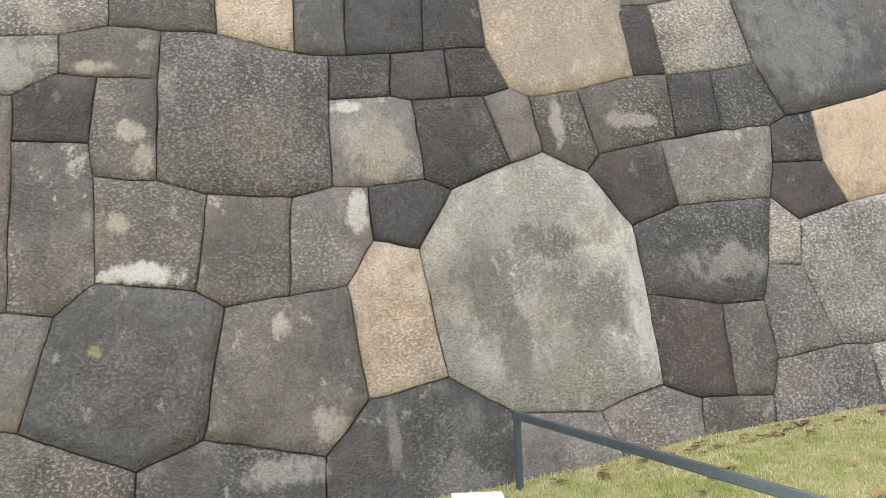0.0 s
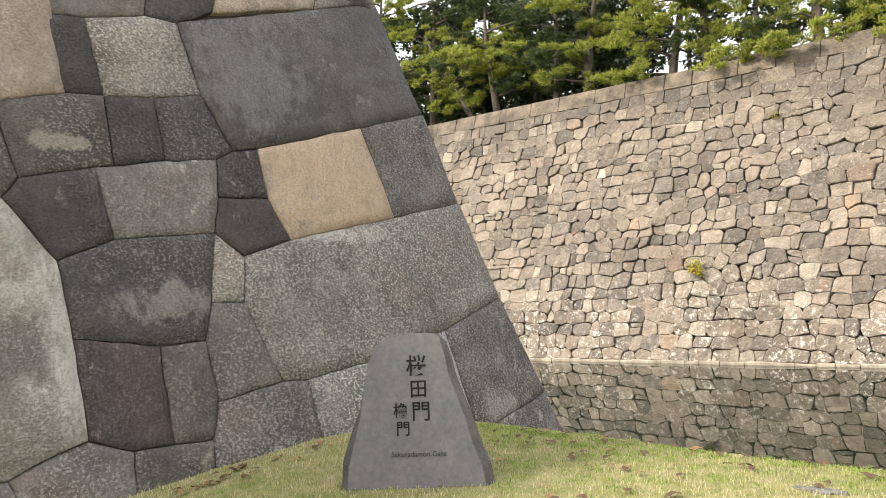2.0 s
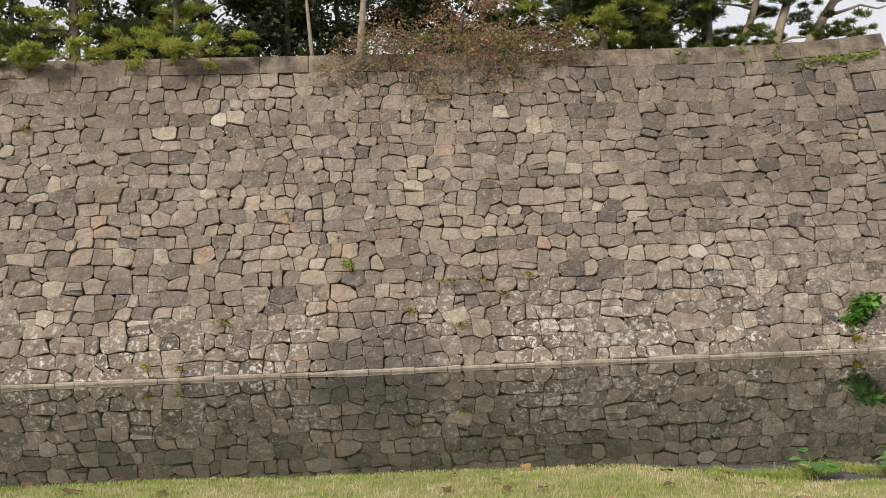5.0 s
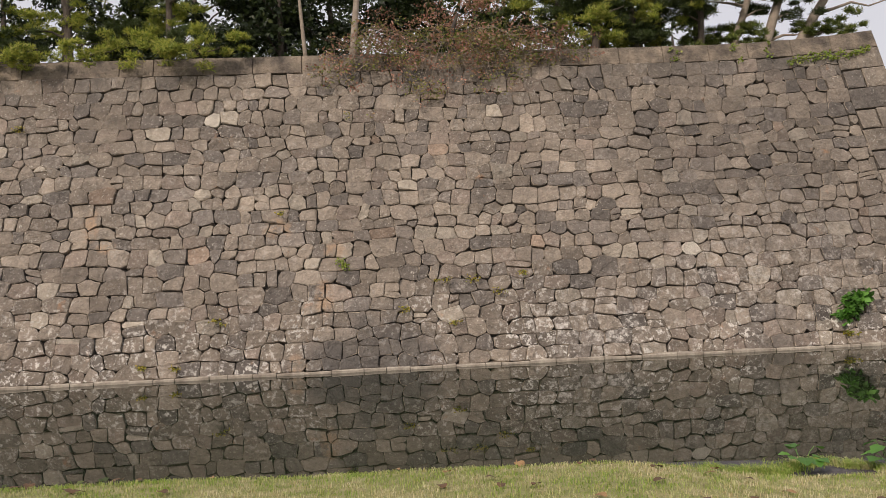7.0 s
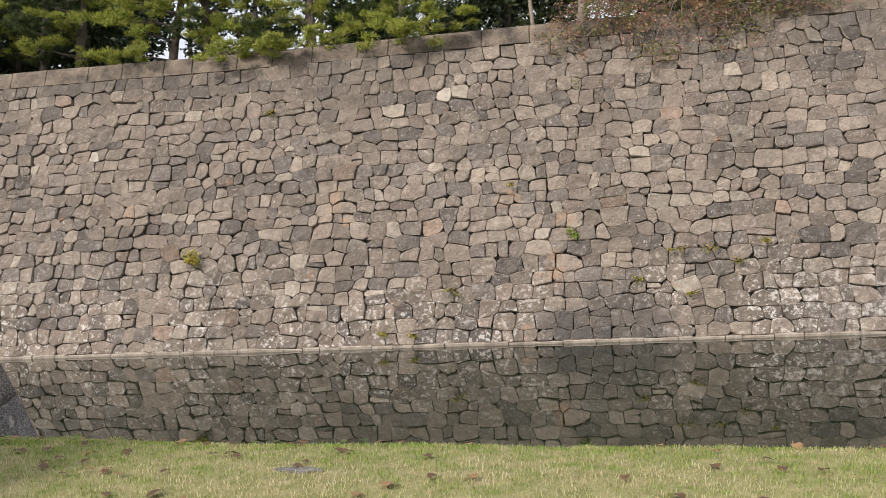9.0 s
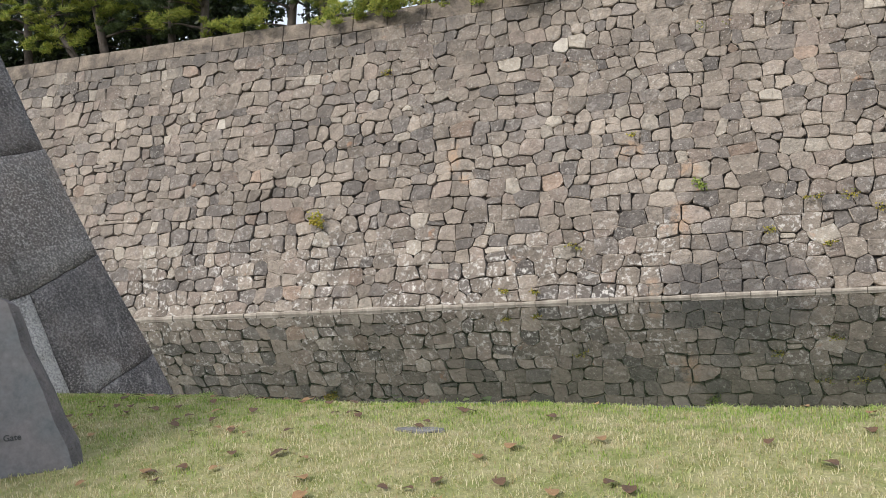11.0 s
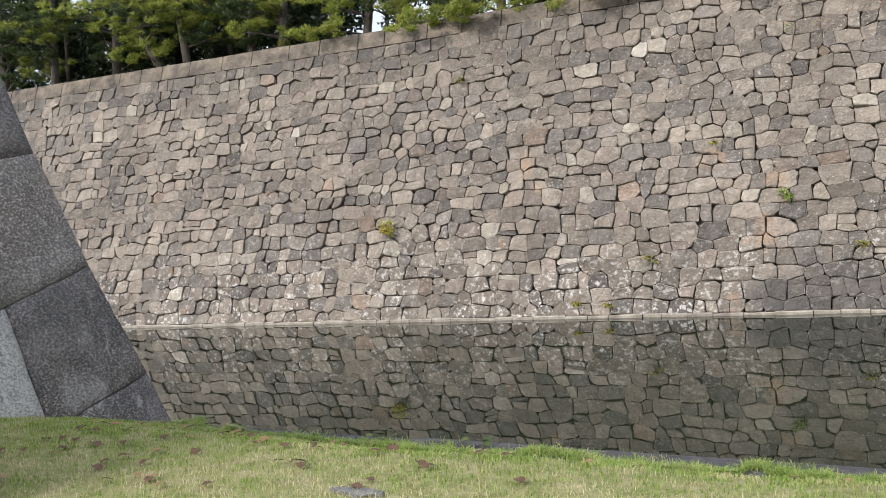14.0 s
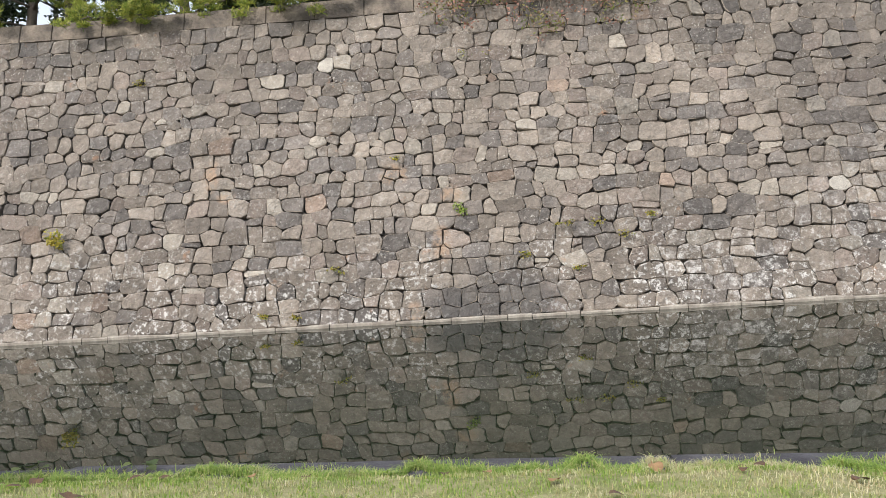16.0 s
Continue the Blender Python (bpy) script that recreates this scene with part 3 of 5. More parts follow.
# kerb stones along the water
kerb = thing("kerb", "low kerb of long dark stones along the moat", "kerb", kind="structure")
rng = random.Random(5)
x = -8.2
while x < 12:
    wide = rng.uniform(1.2, 2.0)
    lift = rng.uniform(-0.012, 0.012)
    bm = bmesh.new()
    a, b = x + 0.012, x + wide - 0.012
    lines = []
    for k in range(5):
        u = a + (b - a) * k / 4
        y1 = kerb_y(u) + rng.uniform(-0.01, 0.01)
        w = [(y1 - 0.5, -0.68), (y1 - 0.5, -0.515), (y1 - 0.47, -0.492), (y1 - 0.2, -0.485 + rng.uniform(-0.008, 0.008)), (y1 - 0.03, -0.50), (y1, -0.53), (y1, -0.99)]
        lines.append([bm.verts.new((u, yy, zz + lift)) for yy, zz in w])
    for r, s in zip(lines, lines[1:]):
        for j in range(len(r) - 1):
            bm.faces.new((r[j], s[j], s[j + 1], r[j + 1]))
        bm.faces.new((r[-1], s[-1], s[0], r[0]))
    bm.faces.new(lines[0])
    bm.faces.new(lines[-1][::-1])
    part("kerb_stone", bm, KERB, kerb)
    x += wide

# ---- the great wall across the moat ----
WALL_LEFT, WALL_H = -66.0, 14.71


def corner_x(z):
    k = max(0.0, 12.0 - z)
    return 27.0 + 0.05 * k + 0.008 * k * k


def sori(x):
    """Rise of the wall head towards its ends."""
    return 0.62 * (max(0.0, x - 16.0) / 11.0) ** 2 + 0.35 * (max(0.0, -x - 20.0) / 25.0)


def far_place(x, h, d):
    """h: height over the ledge, as on the plain stretch; d: out of the face."""
    z = WATER_Z + 0.12 + h * (1.0 + sori(x) / WALL_H)
    y = 40.0 + BATTER * (z - WATER_Z)
    return (x, y - 0.943 * d, z + 0.332 * d)


far_wall = thing("wall_far", "tall battered castle wall of fitted brown-grey stones", "wall", kind="structure")
hs = [WALL_H * k / 12 - (0.9 if k == 0 else 0) for k in range(13)] + [WALL_H + 1.0]
body = []
for h in hs:
    z = WATER_Z + 0.12 + h
    xe = corner_x(z) - 0.35
    row = [far_place(u, h, -0.22) for u in (WALL_LEFT, -35, -15, 5, 14, 18, 21, 24)] + [far_place(xe, h, -0.22)]
    row += [(xe - 0.1, 75.0, row[-1][2])]
    body.append(row)
n = len(body[0])
v = [p for r in body for p in r]
f = [(i * n + j, i * n + j + 1, (i + 1) * n + j + 1, (i + 1) * n + j) for i in range(len(body) - 1) for j in range(n - 1)]
part("core", mesh_from("core", v, f), JOINT_DARK, far_wall)

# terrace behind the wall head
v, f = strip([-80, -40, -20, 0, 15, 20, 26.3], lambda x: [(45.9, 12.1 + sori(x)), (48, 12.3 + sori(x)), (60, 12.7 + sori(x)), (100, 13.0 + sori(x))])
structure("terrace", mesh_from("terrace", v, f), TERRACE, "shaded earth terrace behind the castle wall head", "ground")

# ---- sign stone ----
sign_at = pose(-4.362, 4.632, -0.03, 0, 0, 34.0)


def sign_place(u, v, d):
    v *= 1.03
    p = sign_at @ Vector((u, -d + 0.10 * v, v))
    return tuple(p)


sign = thing("sign_stone", "grey slate sign stone with carved gate name, set in the lawn", "sign", at=(0, 0, 0))
FRONT = ((-0.49, -0.02), (-0.48, 0.12), (-0.43, 0.30), (-0.385, 0.46), (-0.36, 0.62), (-0.325, 0.78), (-0.28, 0.88), (-0.20, 0.935), (-0.02, 0.965), (0.13, 0.955), (0.165, 0.93),
         (0.20, 0.80), (0.22, 0.68), (0.27, 0.55), (0.315, 0.42), (0.36, 0.25), (0.42, 0.10), (0.44, -0.02))
BACK = ((-0.55, -0.04), (-0.54, 0.14), (-0.48, 0.32), (-0.41, 0.48), (-0.375, 0.63), (-0.335, 0.79), (-0.275, 0.89), (-0.18, 0.94), (0.0, 0.955), (0.14, 0.95), (0.185, 0.91),
        (0.225, 0.78), (0.25, 0.67), (0.305, 0.53), (0.355, 0.40), (0.405, 0.24), (0.47, 0.10), (0.49, -0.04))
n = len(FRONT)
v = [sign_place(a, b, 0.0) for a, b in FRONT] + [sign_place(a, b + 0.012 * noise.noise((a * 9, b * 9, 1)), -0.07) for a, b in BACK] + [sign_place(a * 0.95, b * 0.97, -0.24) for a, b in BACK]
face = part("face", mesh_from("face", v[:n], [list(range(n))]), SIGN_FACE, sign, "smooth grey slate face")
f = [(i, n + i, n + (i + 1) % n, (i + 1) % n) for i in range(n)] + [(n + i, 2 * n + i, 2 * n + (i + 1) % n, n + (i + 1) % n) for i in range(n)] + [list(range(3 * n - 1, 2 * n - 1, -1))]
part("flank", mesh_from("flank", v, f), SIGN_SIDE, sign, "rough split slate flank")


def letters(text, u, v, size, squeeze=1.0, ink=INK):
    cu = bpy.data.curves.new("lettering", "FONT")
    cu.body, cu.size, cu.align_x, cu.align_y = text, size, "CENTER", "CENTER"
    cu.extrude = 0.001
    cu.offset = size * 0.010
    ob = new("lettering", cu)
    me = bpy.data.meshes.new_from_object(ob.evaluated_get(bpy.context.evaluated_depsgraph_get()))
    bpy.data.objects.remove(ob)
    for w in me.vertices:
        w.co = sign_place(u + w.co.x * squeeze, v + w.co.y, 0.003 + w.co.z)
    me.materials.clear()
    part("letter" if len(text) == 1 else "small_lettering", me, ink, face, "dark carved lettering")


letters("桜", 0.002, 0.745, 0.14)
letters("田", 0.012, 0.598, 0.125)
letters("門", 0.025, 0.455, 0.135)
letters("櫓", -0.115, 0.465, 0.10)
letters("門", -0.10, 0.35, 0.10)
letters("Sakuradamon Gate", 0.0, 0.195, 0.048, 1.0, FAINT_INK)

# ---- low rail, white block, flush slab ----
rail = thing("handrail", "low blue-grey painted metal rail over the lawn edge", "handrail", at=(0, 0, 0))


def bar(name, a, b, r, parent):
    a, b = Vector(a), Vector(b)
    bm = box((-r, -r, 0), (r, r, (b - a).length), r * 0.25)
    m = Matrix.Translation(a) @ (b - a).to_track_quat("Z", "X").to_matrix().to_4x4()
    bm.transform(m)
    return part(name, bm, RAIL, parent)


bar("top_bar", (-6.13, 2.01, 0.215), (-2.6, 2.56, 0.215), 0.026, rail)
for px in (-6.11, -3.38):
    py = 2.01 + (px + 6.13) * 0.156
    bar("post", (px, py, lawn_z(px, py) - 0.1), (px, py, 0.19), 0.024, rail)

block = thing("kerb_block", "white concrete block end at the lawn edge", "kerb block", at=(0, 0, 0))
bm = box((-6.12, 1.45, -0.8), (-5.55, 1.90, -0.30), 0.04)
for w in bm.verts:
    w.co.x += 0.25 * (w.co.y - 1.6)
    w.co.y -= 0.2 * (w.co.x + 6.1)
part("body", bm, WHITE, block)

bm = bmesh.new()
outline = [(-2.31, 5.61), (-2.24, 5.65), (-2.17, 5.63), (-2.08, 5.645), (-1.99, 5.60), (-1.98, 5.55), (-2.06, 5.54), (-2.12, 5.51), (-2.24, 5.56)]
vs = [bm.verts.new((a, b, lawn_z(a, b) + 0.014 + 0.008 * noise.noise((a * 20, b * 20, 0)))) for a, b in outline]
low = [bm.verts.new((a, b, lawn_z(a, b) - 0.08)) for a, b in outline]
bm.faces.new(vs)
for i in range(len(vs)):
    bm.faces.new((vs[i], low[i], low[(i + 1) % len(vs)], vs[(i + 1) % len(vs)]))
bmesh.ops.bevel(bm, geom=[e for e in bm.edges if all(w in vs for w in e.verts)], offset=0.008, segments=2, affect="EDGES")
tagged(part("stepping_stone", bm, SLAB), "small grey stone set flush in the lawn", "stone")

# ---- lawn: blades, fallen leaves, weeds ----
g = np.random.RandomState(4)


def blade_field(count, x0, x1, y0, y1, tall, width, lean, mat, name, label, edge=False, tufts=()):
    bx, by = g.uniform(x0, x1, count), g.uniform(y0, y1, count)
    if tufts:
        mid = g.choice(np.array(tufts), count)
        bx = mid + g.normal(0, 0.11, count)
        by = np.array([kerb_y(a) for a in mid]) - 0.40 + g.normal(0, 0.10, count)
    if edge:
        by = np.array([kerb_y(a) - 0.50 + 0.46 * max(0.0, noise.noise((a * 1.3, 0, 5))) + 0.30 * noise.noise((a * 4.5, 2, 5)) for a in bx]) + g.normal(0, 0.035, count)
    limit = np.array([kerb_y(a) - 0.44 + 0.05 * noise.noise((a * 2.5, 0, 0)) for a in bx]) if not (edge or tufts) else by + 1
    face = np.array([-5.838 + 0.0097 * (b - 9.5) - 0.2878 * 1.5 for b in by])
    keep = (by < limit) & (bx > face)
    bx, by = bx[keep], by[keep]
    n = len(bx)
    bz = np.array([lawn_z(a, b) for a, b in zip(bx, by)]) - 0.004
    if edge or tufts:
        bz = np.maximum(bz, -0.50)
    a = g.uniform(0, 2 * np.pi, n)
    h = tall * g.uniform(0.5, 1.25, n)
    q = g.uniform(0, lean, n)
    if edge:
        q += 0.4
    dx, dy = np.cos(a) * q * h, np.sin(a) * q * h
    if edge:
        dy = np.abs(dy)
    wx, wy = -np.sin(a) * width, np.cos(a) * width
    verts = np.empty((n, 5, 3))
    verts[:, 0] = np.stack([bx - wx, by - wy, bz], 1)
    verts[:, 1] = np.stack([bx + wx, by + wy, bz], 1)
    verts[:, 2] = np.stack([bx + wx * 0.8 + dx * 0.35, by + wy * 0.8 + dy * 0.35, bz + h * 0.62], 1)
    verts[:, 3] = np.stack([bx - wx * 0.8 + dx * 0.35, by - wy * 0.8 + dy * 0.35, bz + h * 0.62], 1)
    verts[:, 4] = np.stack([bx + dx, by + dy, bz + h * (0.95 - 0.25 * q)], 1)
    base = (np.arange(n) * 5)[:, None]
    quads = (base + np.array([[0, 1, 2, 3]])).tolist()
    tris = (base + np.array([[3, 2, 4]])).tolist()
    me = bpy.data.meshes.new(name)
    me.from_pydata(verts.reshape(-1, 3).tolist(), [], quads + tris)
    tagged(part(name, me, mat), label, "grass", kind="stuff")


blade_field(230000, -6.9, 7.5, 2.6, 8.5, 0.032, 0.0024, 1.3, BLADES, "grass", "short mown grass, green and straw-yellow")
blade_field(40000, -6.9, 2.0, 1.2, 3.2, 0.036, 0.0026, 1.2, BLADES, "grass", "short mown grass, green and straw-yellow")
blade_field(45000, -6.9, 7.5, 6.7, 8.5, 0.030, 0.0024, 1.0, BLADES_GREEN, "grass", "fresher green grass near the kerb")
blade_field(30000, -6.4, 7.5, 0, 1, 0.085, 0.003, 1.0, BLADES_GREEN, "grass", "longer green grass hanging over the kerb", True)

blade_field(5200, 0, 1, 0, 1, 0.075, 0.003, 1.2, BLADES_GREEN, "grass", "tufts of longer green grass over the kerb", tufts=(-5.3, -4.2, -3.45, -2.9, -2.1, -1.35, -0.3, 0.5, 1.6, 2.3, 3.1, 4.4, 5.2))

rng = random.Random(12)


def fallen_leaf(mat):
    """A slightly curled, oval dry leaf about 9 cm long."""
    bm = bmesh.new()
    rows = []
    for i, (l, w) in enumerate(((0.0, 0.010), (0.014, 0.026), (0.038, 0.034), (0.064, 0.028), (0.084, 0.008))):
        rise = 0.008 * math.sin(i * 1.1)
        rows.append([bm.verts.new((l - 0.044, s * w, rise + abs(s) * w * 0.16)) for s in (-1, 0, 1)])
    for a, b in zip(rows, rows[1:]):
        for j in range(2):
            fc = bm.faces.new((a[j], a[j + 1], b[j + 1], b[j]))
            fc.smooth = True
    stem = bm.verts.new((-0.07, 0.002, 0.014))
    bm.faces.new((stem, rows[0][1], rows[0][0]))
    return part("fallen_leaf", bm, mat)


firsts = [tagged(fallen_leaf(m), lab, "leaf", "fallen leaves on the lawn") for m, lab in ((DEAD_LEAF, "curled dry brown leaf lying on the grass"), (DEAD_LEAF_PALE, "curled pale orange-brown leaf lying on the grass"))]
spots = [(-4.29, 6.27), (-3.5, 5.58), (-3.15, 6.44), (-2.91, 6.43), (-2.77, 6.04), (-2.70, 5.95), (-4.29, 5.37), (-3.61, 5.48), (-0.26, 5.36), (-4.3, 3.6), (-4.9, 3.9), (-5.4, 3.3), (-4.1, 4.2), (-3.7, 4.6)]
while len(spots) < 70:
    p = (rng.uniform(-5.4, -1.2), rng.uniform(4.6, 7.6))
    if not (-5.1 < p[0] < -3.6 and 4.2 < p[1] < 5.2):
        spots.append(p)
for _ in range(34):
    b = rng.uniform(2.2, 5.4)
    spots.append((-6.17 + abs(rng.gauss(0, 0.16)), b))
while len(spots) < 300:
    p = (rng.uniform(-6.1, 6.0), rng.uniform(2.6, 8.0))
    if p[1] < kerb_y(p[0]) - 0.45 and not (-5.1 < p[0] < -3.6 and 4.2 < p[1] < 5.2):
        spots.append(p)
for i, (a, b) in enumerate(spots):
    s = rng.uniform(0.65, 1.15)
    m = pose(a, b, lawn_z(a, b) + 0.022, rng.uniform(-9, 9), rng.uniform(-8, 8), rng.uniform(0, 360)) @ Matrix.Scale(s, 4)
    src = firsts[0 if rng.random() < 0.58 else 1]
    if i < 2:
        firsts[i].matrix_world = m
    else:
        copy_thing(src, m).scale = (s, s, s)


def weed(at, size, mat, label, count=7, broad=0.5):
    """A small plant of broad leaves on short stalks."""
    t = thing("weed", label, "plant", "weeds by the moat", at=at)
    stalks, blades = bmesh.new(), bmesh.new()
    for k in range(count):
        a = 2 * math.pi * k / count + rng.uniform(-0.4, 0.4)
        out = size * rng.uniform(0.35, 0.9)
        up = size * rng.uniform(0.35, 1.0)
        tip = Vector((math.cos(a) * out, math.sin(a) * out, up))
        tube(stalks, bent((0, 0, -0.01), tip, 0.1 * size, rng, 3, 0.04), [0.012 * size] * 4, 4)
        w = Vector((math.cos(a), math.sin(a), rng.uniform(-0.5, 0.2))).normalized() * size * 0.55
        s = w.cross(Vector((0, 0, 1))).normalized() * size * broad * 0.5
        mid = [blades.verts.new(tip + w * q + Vector((0, 0, -0.06 * size * q * q))) for q in (0, 0.45, 1)]
        lf = [blades.verts.new(tip + w * q + s * e + Vector((0, 0, 0.05 * size))) for q, e in ((0.12, 0.7), (0.5, 1.0))]
        rt = [blades.verts.new(tip + w * q - s * e + Vector((0, 0, 0.05 * size))) for q, e in ((0.12, 0.7), (0.5, 1.0))]
        for o in (lf, rt):
            blades.faces.new((mid[0], mid[1], o[1], o[0]))
            blades.faces.new((mid[1], mid[2], o[1]))
    part("stalks", stalks, mat, t)
    part("leaves", blades, mat, t)
    return t


weed((-3.47, 8.2, -0.5), 0.11, LEAF_LIGHT, "small pale green weed at the kerb edge", 6, 0.9)
weed((-2.58, 8.12, -0.5), 0.13, LEAF_LIGHT, "small pale green weed on the kerb", 7, 0.8)
weed((3.25, 7.42, -0.5), 0.19, LEAF_BROAD, "leafy green weed growing over the kerb", 9, 0.7)
weed((3.95, 7.35, -0.5), 0.21, LEAF_BROAD, "leafy green weed growing over the kerb", 10, 0.7)


# ---- plants on the great wall ----
def wall_point(x, z, d=0.0):
    return Vector((x, 40.0 + BATTER * (z - WATER_Z) - d, z))


def wall_plant(name, x, z, wide, high, mat, label, count, size, twig=None):
    t = thing(name, label, "plant", "plants growing on the wall", at=(0, 0, 0))
    c = wall_point(x, z, 0.18)
    stems = bmesh.new()
    ends = []
    for k in range(5):
        e = c + Vector((rng.uniform(-wide, wide) * 0.6, -rng.uniform(0.0, 0.25), rng.uniform(-high, high) * 0.6))
        tube(stems, bent(wall_point(x, z - high * 0.3, -0.15), e, 0.05, rng, 3, 0.08), [0.03, 0.025, 0.018, 0.01], 4)
        ends.append((e, (wide * 0.5, 0.16, high * 0.5)))
    part("stems", stems, twig or BARK_DARK, t)
    v, f = leaf_cloud(ends, count // 5, size, rng, 0.3)
    part("leaves", mesh_from("leaves", v, f), mat, t)


wall_plant("wall_shrub", -21.0, 1.32, 0.45, 0.55, LEAF_YELLOW, "small yellow-green shrub rooted in the wall joints", 130, 0.2, BARK_PALE)
wall_plant("wall_plant", -1.95, 1.62, 0.4, 0.35, LEAF_IVY, "small green plant in a wall joint", 90, 0.13)
wall_plant("broadleaf_plant", 22.0, -1.45, 0.85, 0.75, LEAF_BROAD, "lush broad-leaved green plant hanging on the wall", 260, 0.42)
wall_plant("wall_plant", 21.6, -2.6, 0.4, 0.25, LEAF_YELLOW, "yellow-green weed in a wall joint", 60, 0.16)
wall_plant("wall_plant", 23.6, -2.6, 0.25, 0.25, LEAF_YELLOW, "yellow-green weed in a wall joint", 40, 0.16)
for x, z, w in ((4.1, 0.65, 0.5), (5.2, 0.1, 0.4), (2.6, 0.7, 0.35), (0.9, -0.6, 0.35), (-7.65, -0.75, 0.35), (6.5, 0.9, 0.3), (-4.9, 4.2, 0.2), (-11.0, -2.6, 0.2), (3.2, -1.3, 0.3), (-9.5, -2.7, 0.2), (-17.5, 8.9, 0.35)):
    wall_plant("wall_weed", x, z, w * 1.35, w * 0.55, LEAF_YELLOW, "sparse yellow-green weed in a wall joint", 55, 0.11)


def ivy(x0, x1, z, drop, label):
    t = thing("ivy", label, "plant", "ivy on the wall head", at=(0, 0, 0))
    c = []
    x = x0
    while x <= x1:
        zz = z + sori(x) - rng.uniform(0, drop)
        c.append((wall_point(x, zz, 0.22), (0.18, 0.1, 0.16)))
        x += 0.14
    v, f = leaf_cloud(c, 12, 0.17, rng, 0.3)
    part("leaves", mesh_from("leaves", v, f), LEAF_IVY, t)


ivy(15.5, 16.0, 12.5, 1.2, "light green ivy hanging over the coping")
ivy(18.9, 19.2, 12.4, 0.9, "light green ivy hanging over the coping")
ivy(20.7, 21.0, 12.4, 0.8, "light green ivy hanging over the coping")
ivy(21.8, 26.4, 11.55, 0.4, "ivy trailing along the joint below the coping")


# ---- trees on the terrace ----
def pine(x, y, high, lean, pads, mat=NEEDLES, thick=0.26, bark=BARK_PINE, seed=0):
    r = random.Random(seed + 100)
    base = Vector((x, y, 12.25 + sori(x)))
    t = thing("pine_tree", "tall pine with bent bark trunk and layered needle pads", "tree", "pines on the wall terrace", at=tuple(base))
    tops = [base + Vector((lean[0] * k + 0.25 * math.sin(k * 5 + seed) * k, lean[1] * k, high * k - 0.3)) - base for k in (0, 0.15, 0.32, 0.5, 0.68, 0.85, 1)]
    bm = bmesh.new()
    tube(bm, tops, [thick * q for q in (1.15, 0.95, 0.85, 0.72, 0.55, 0.38, 0.15)], 9)
    part("trunk", bm, bark, t)
    cent = []
    pads = pads + [(tops[-1].x, tops[-1].y, tops[-1].z + 0.1, 1.2)]
    for dx, dy, dz, rad in pads:
        end = Vector((dx, dy, dz))
        k = max(0.12, min(0.95, (dz - 0.3) / high))
        i = min(int(k * 6), 5)
        start = tops[i].lerp(tops[i + 1], k * 6 - i)
        bm = bmesh.new()
        tube(bm, bent(start, end - Vector((0, 0, 0.15)), 0.15, r, 5, 0.05), [thick * 0.34 * q for q in (1, 0.85, 0.7, 0.5, 0.35, 0.2)], 6)
        limb = part("limb", bm, bark, t)
        cent = []
        for _ in range(10):
            q = rad * 1.15
            s = rad * r.uniform(0.16, 0.36)
            cent.append((end + Vector((r.uniform(-q, q), r.uniform(-q, q), r.gauss(0.0, 0.30))), (s * 1.2, s, s * r.uniform(0.5, 0.95))))
        v, f = tuft_cloud(cent, 30, 0.26, 0.030, r, needles=7, up=0.8)
        own = NEEDLES_DARK if r.random() < (0.38 if dz > 1.4 else 0.1) else mat
        part("needle_pad", mesh_from("needle_pad", v, f), own, limb, "yellow-green pine needles" if own is NEEDLES else "green pine needles")
    return t


def some_pads(seed, count, low, high, spread):
    r = random.Random(seed)
    return [(r.uniform(-spread, spread), r.uniform(-2.0, 1.4), low * 0.8 + (high * 0.85 - low * 0.8) * (i + r.random()) / (count + 2), r.uniform(0.9, 1.5)) for i in range(count + 2)]


pine(-40.2, 47.6, 8, (-5.0, 0.3), [(-2.4, -0.8, 3.6, 1.4), (-1.2, -1.0, 1.7, 1.3)] + some_pads(1, 6, 3, 7.5, 2.4), thick=0.24, seed=1)
pine(-38.8, 48.2, 9, (-1.0, 0.2), some_pads(2, 8, 3.2, 8.5, 2.6), NEEDLES, 0.3, seed=2)
pine(-51.5, 48.5, 13, (0.8, 0.2), some_pads(21, 13, 2.0, 14, 2.8), NEEDLES, 0.3, seed=21)
pine(-57.0, 49, 9, (-0.6, 0.2), some_pads(22, 9, 2.0, 8.5, 2.8), NEEDLES_DARK, 0.3, seed=22)
pine(-46.0, 49, 12, (0.6, 0.2), [(-2.2, -2.5, 4.5, 1.9), (-0.6, -2.4, 5.2, 1.6), (-3.6, -2.4, 5.3, 1.5)] + some_pads(11, 13, 2.0, 13, 2.8), NEEDLES, 0.3, seed=11)
pine(-34.5, 49.2, 9, (0.3, 0.4), some_pads(12, 8, 2.2, 8.5, 2.4), NEEDLES_DARK, 0.28, BARK_DARK, seed=12)
pine(-31.2, 47.9, 9, (1.2, 0.2), [(-1.9, -1.2, 2.0, 1.3), (-1.7, -1.0, 3.3, 1.3), (1.4, -1.2, 1.1, 1.2)] + some_pads(3, 6, 3.4, 8.5, 2.4), thick=0.3, seed=3)
pine(-25.2, 48, 8.5, (1.4, 0.3), [(-1.2, -2.7, 0.75, 1.2), (1.9, -1.8, 2.3, 1.3)] + some_pads(4, 6, 2.8, 8, 2.4), thick=0.28, seed=4)
pine(-23.0, 48.6, 9, (-0.6, 0.2), [(2.9, -3.7, 0.35, 1.2), (4.5, -3.9, 0.1, 1.3), (6.0, -3.8, 0.25, 1.1), (1.2, -2.2, 2.0, 1.3)] + some_pads(5, 6, 3.0, 8.5, 2.4), thick=0.3, seed=5)
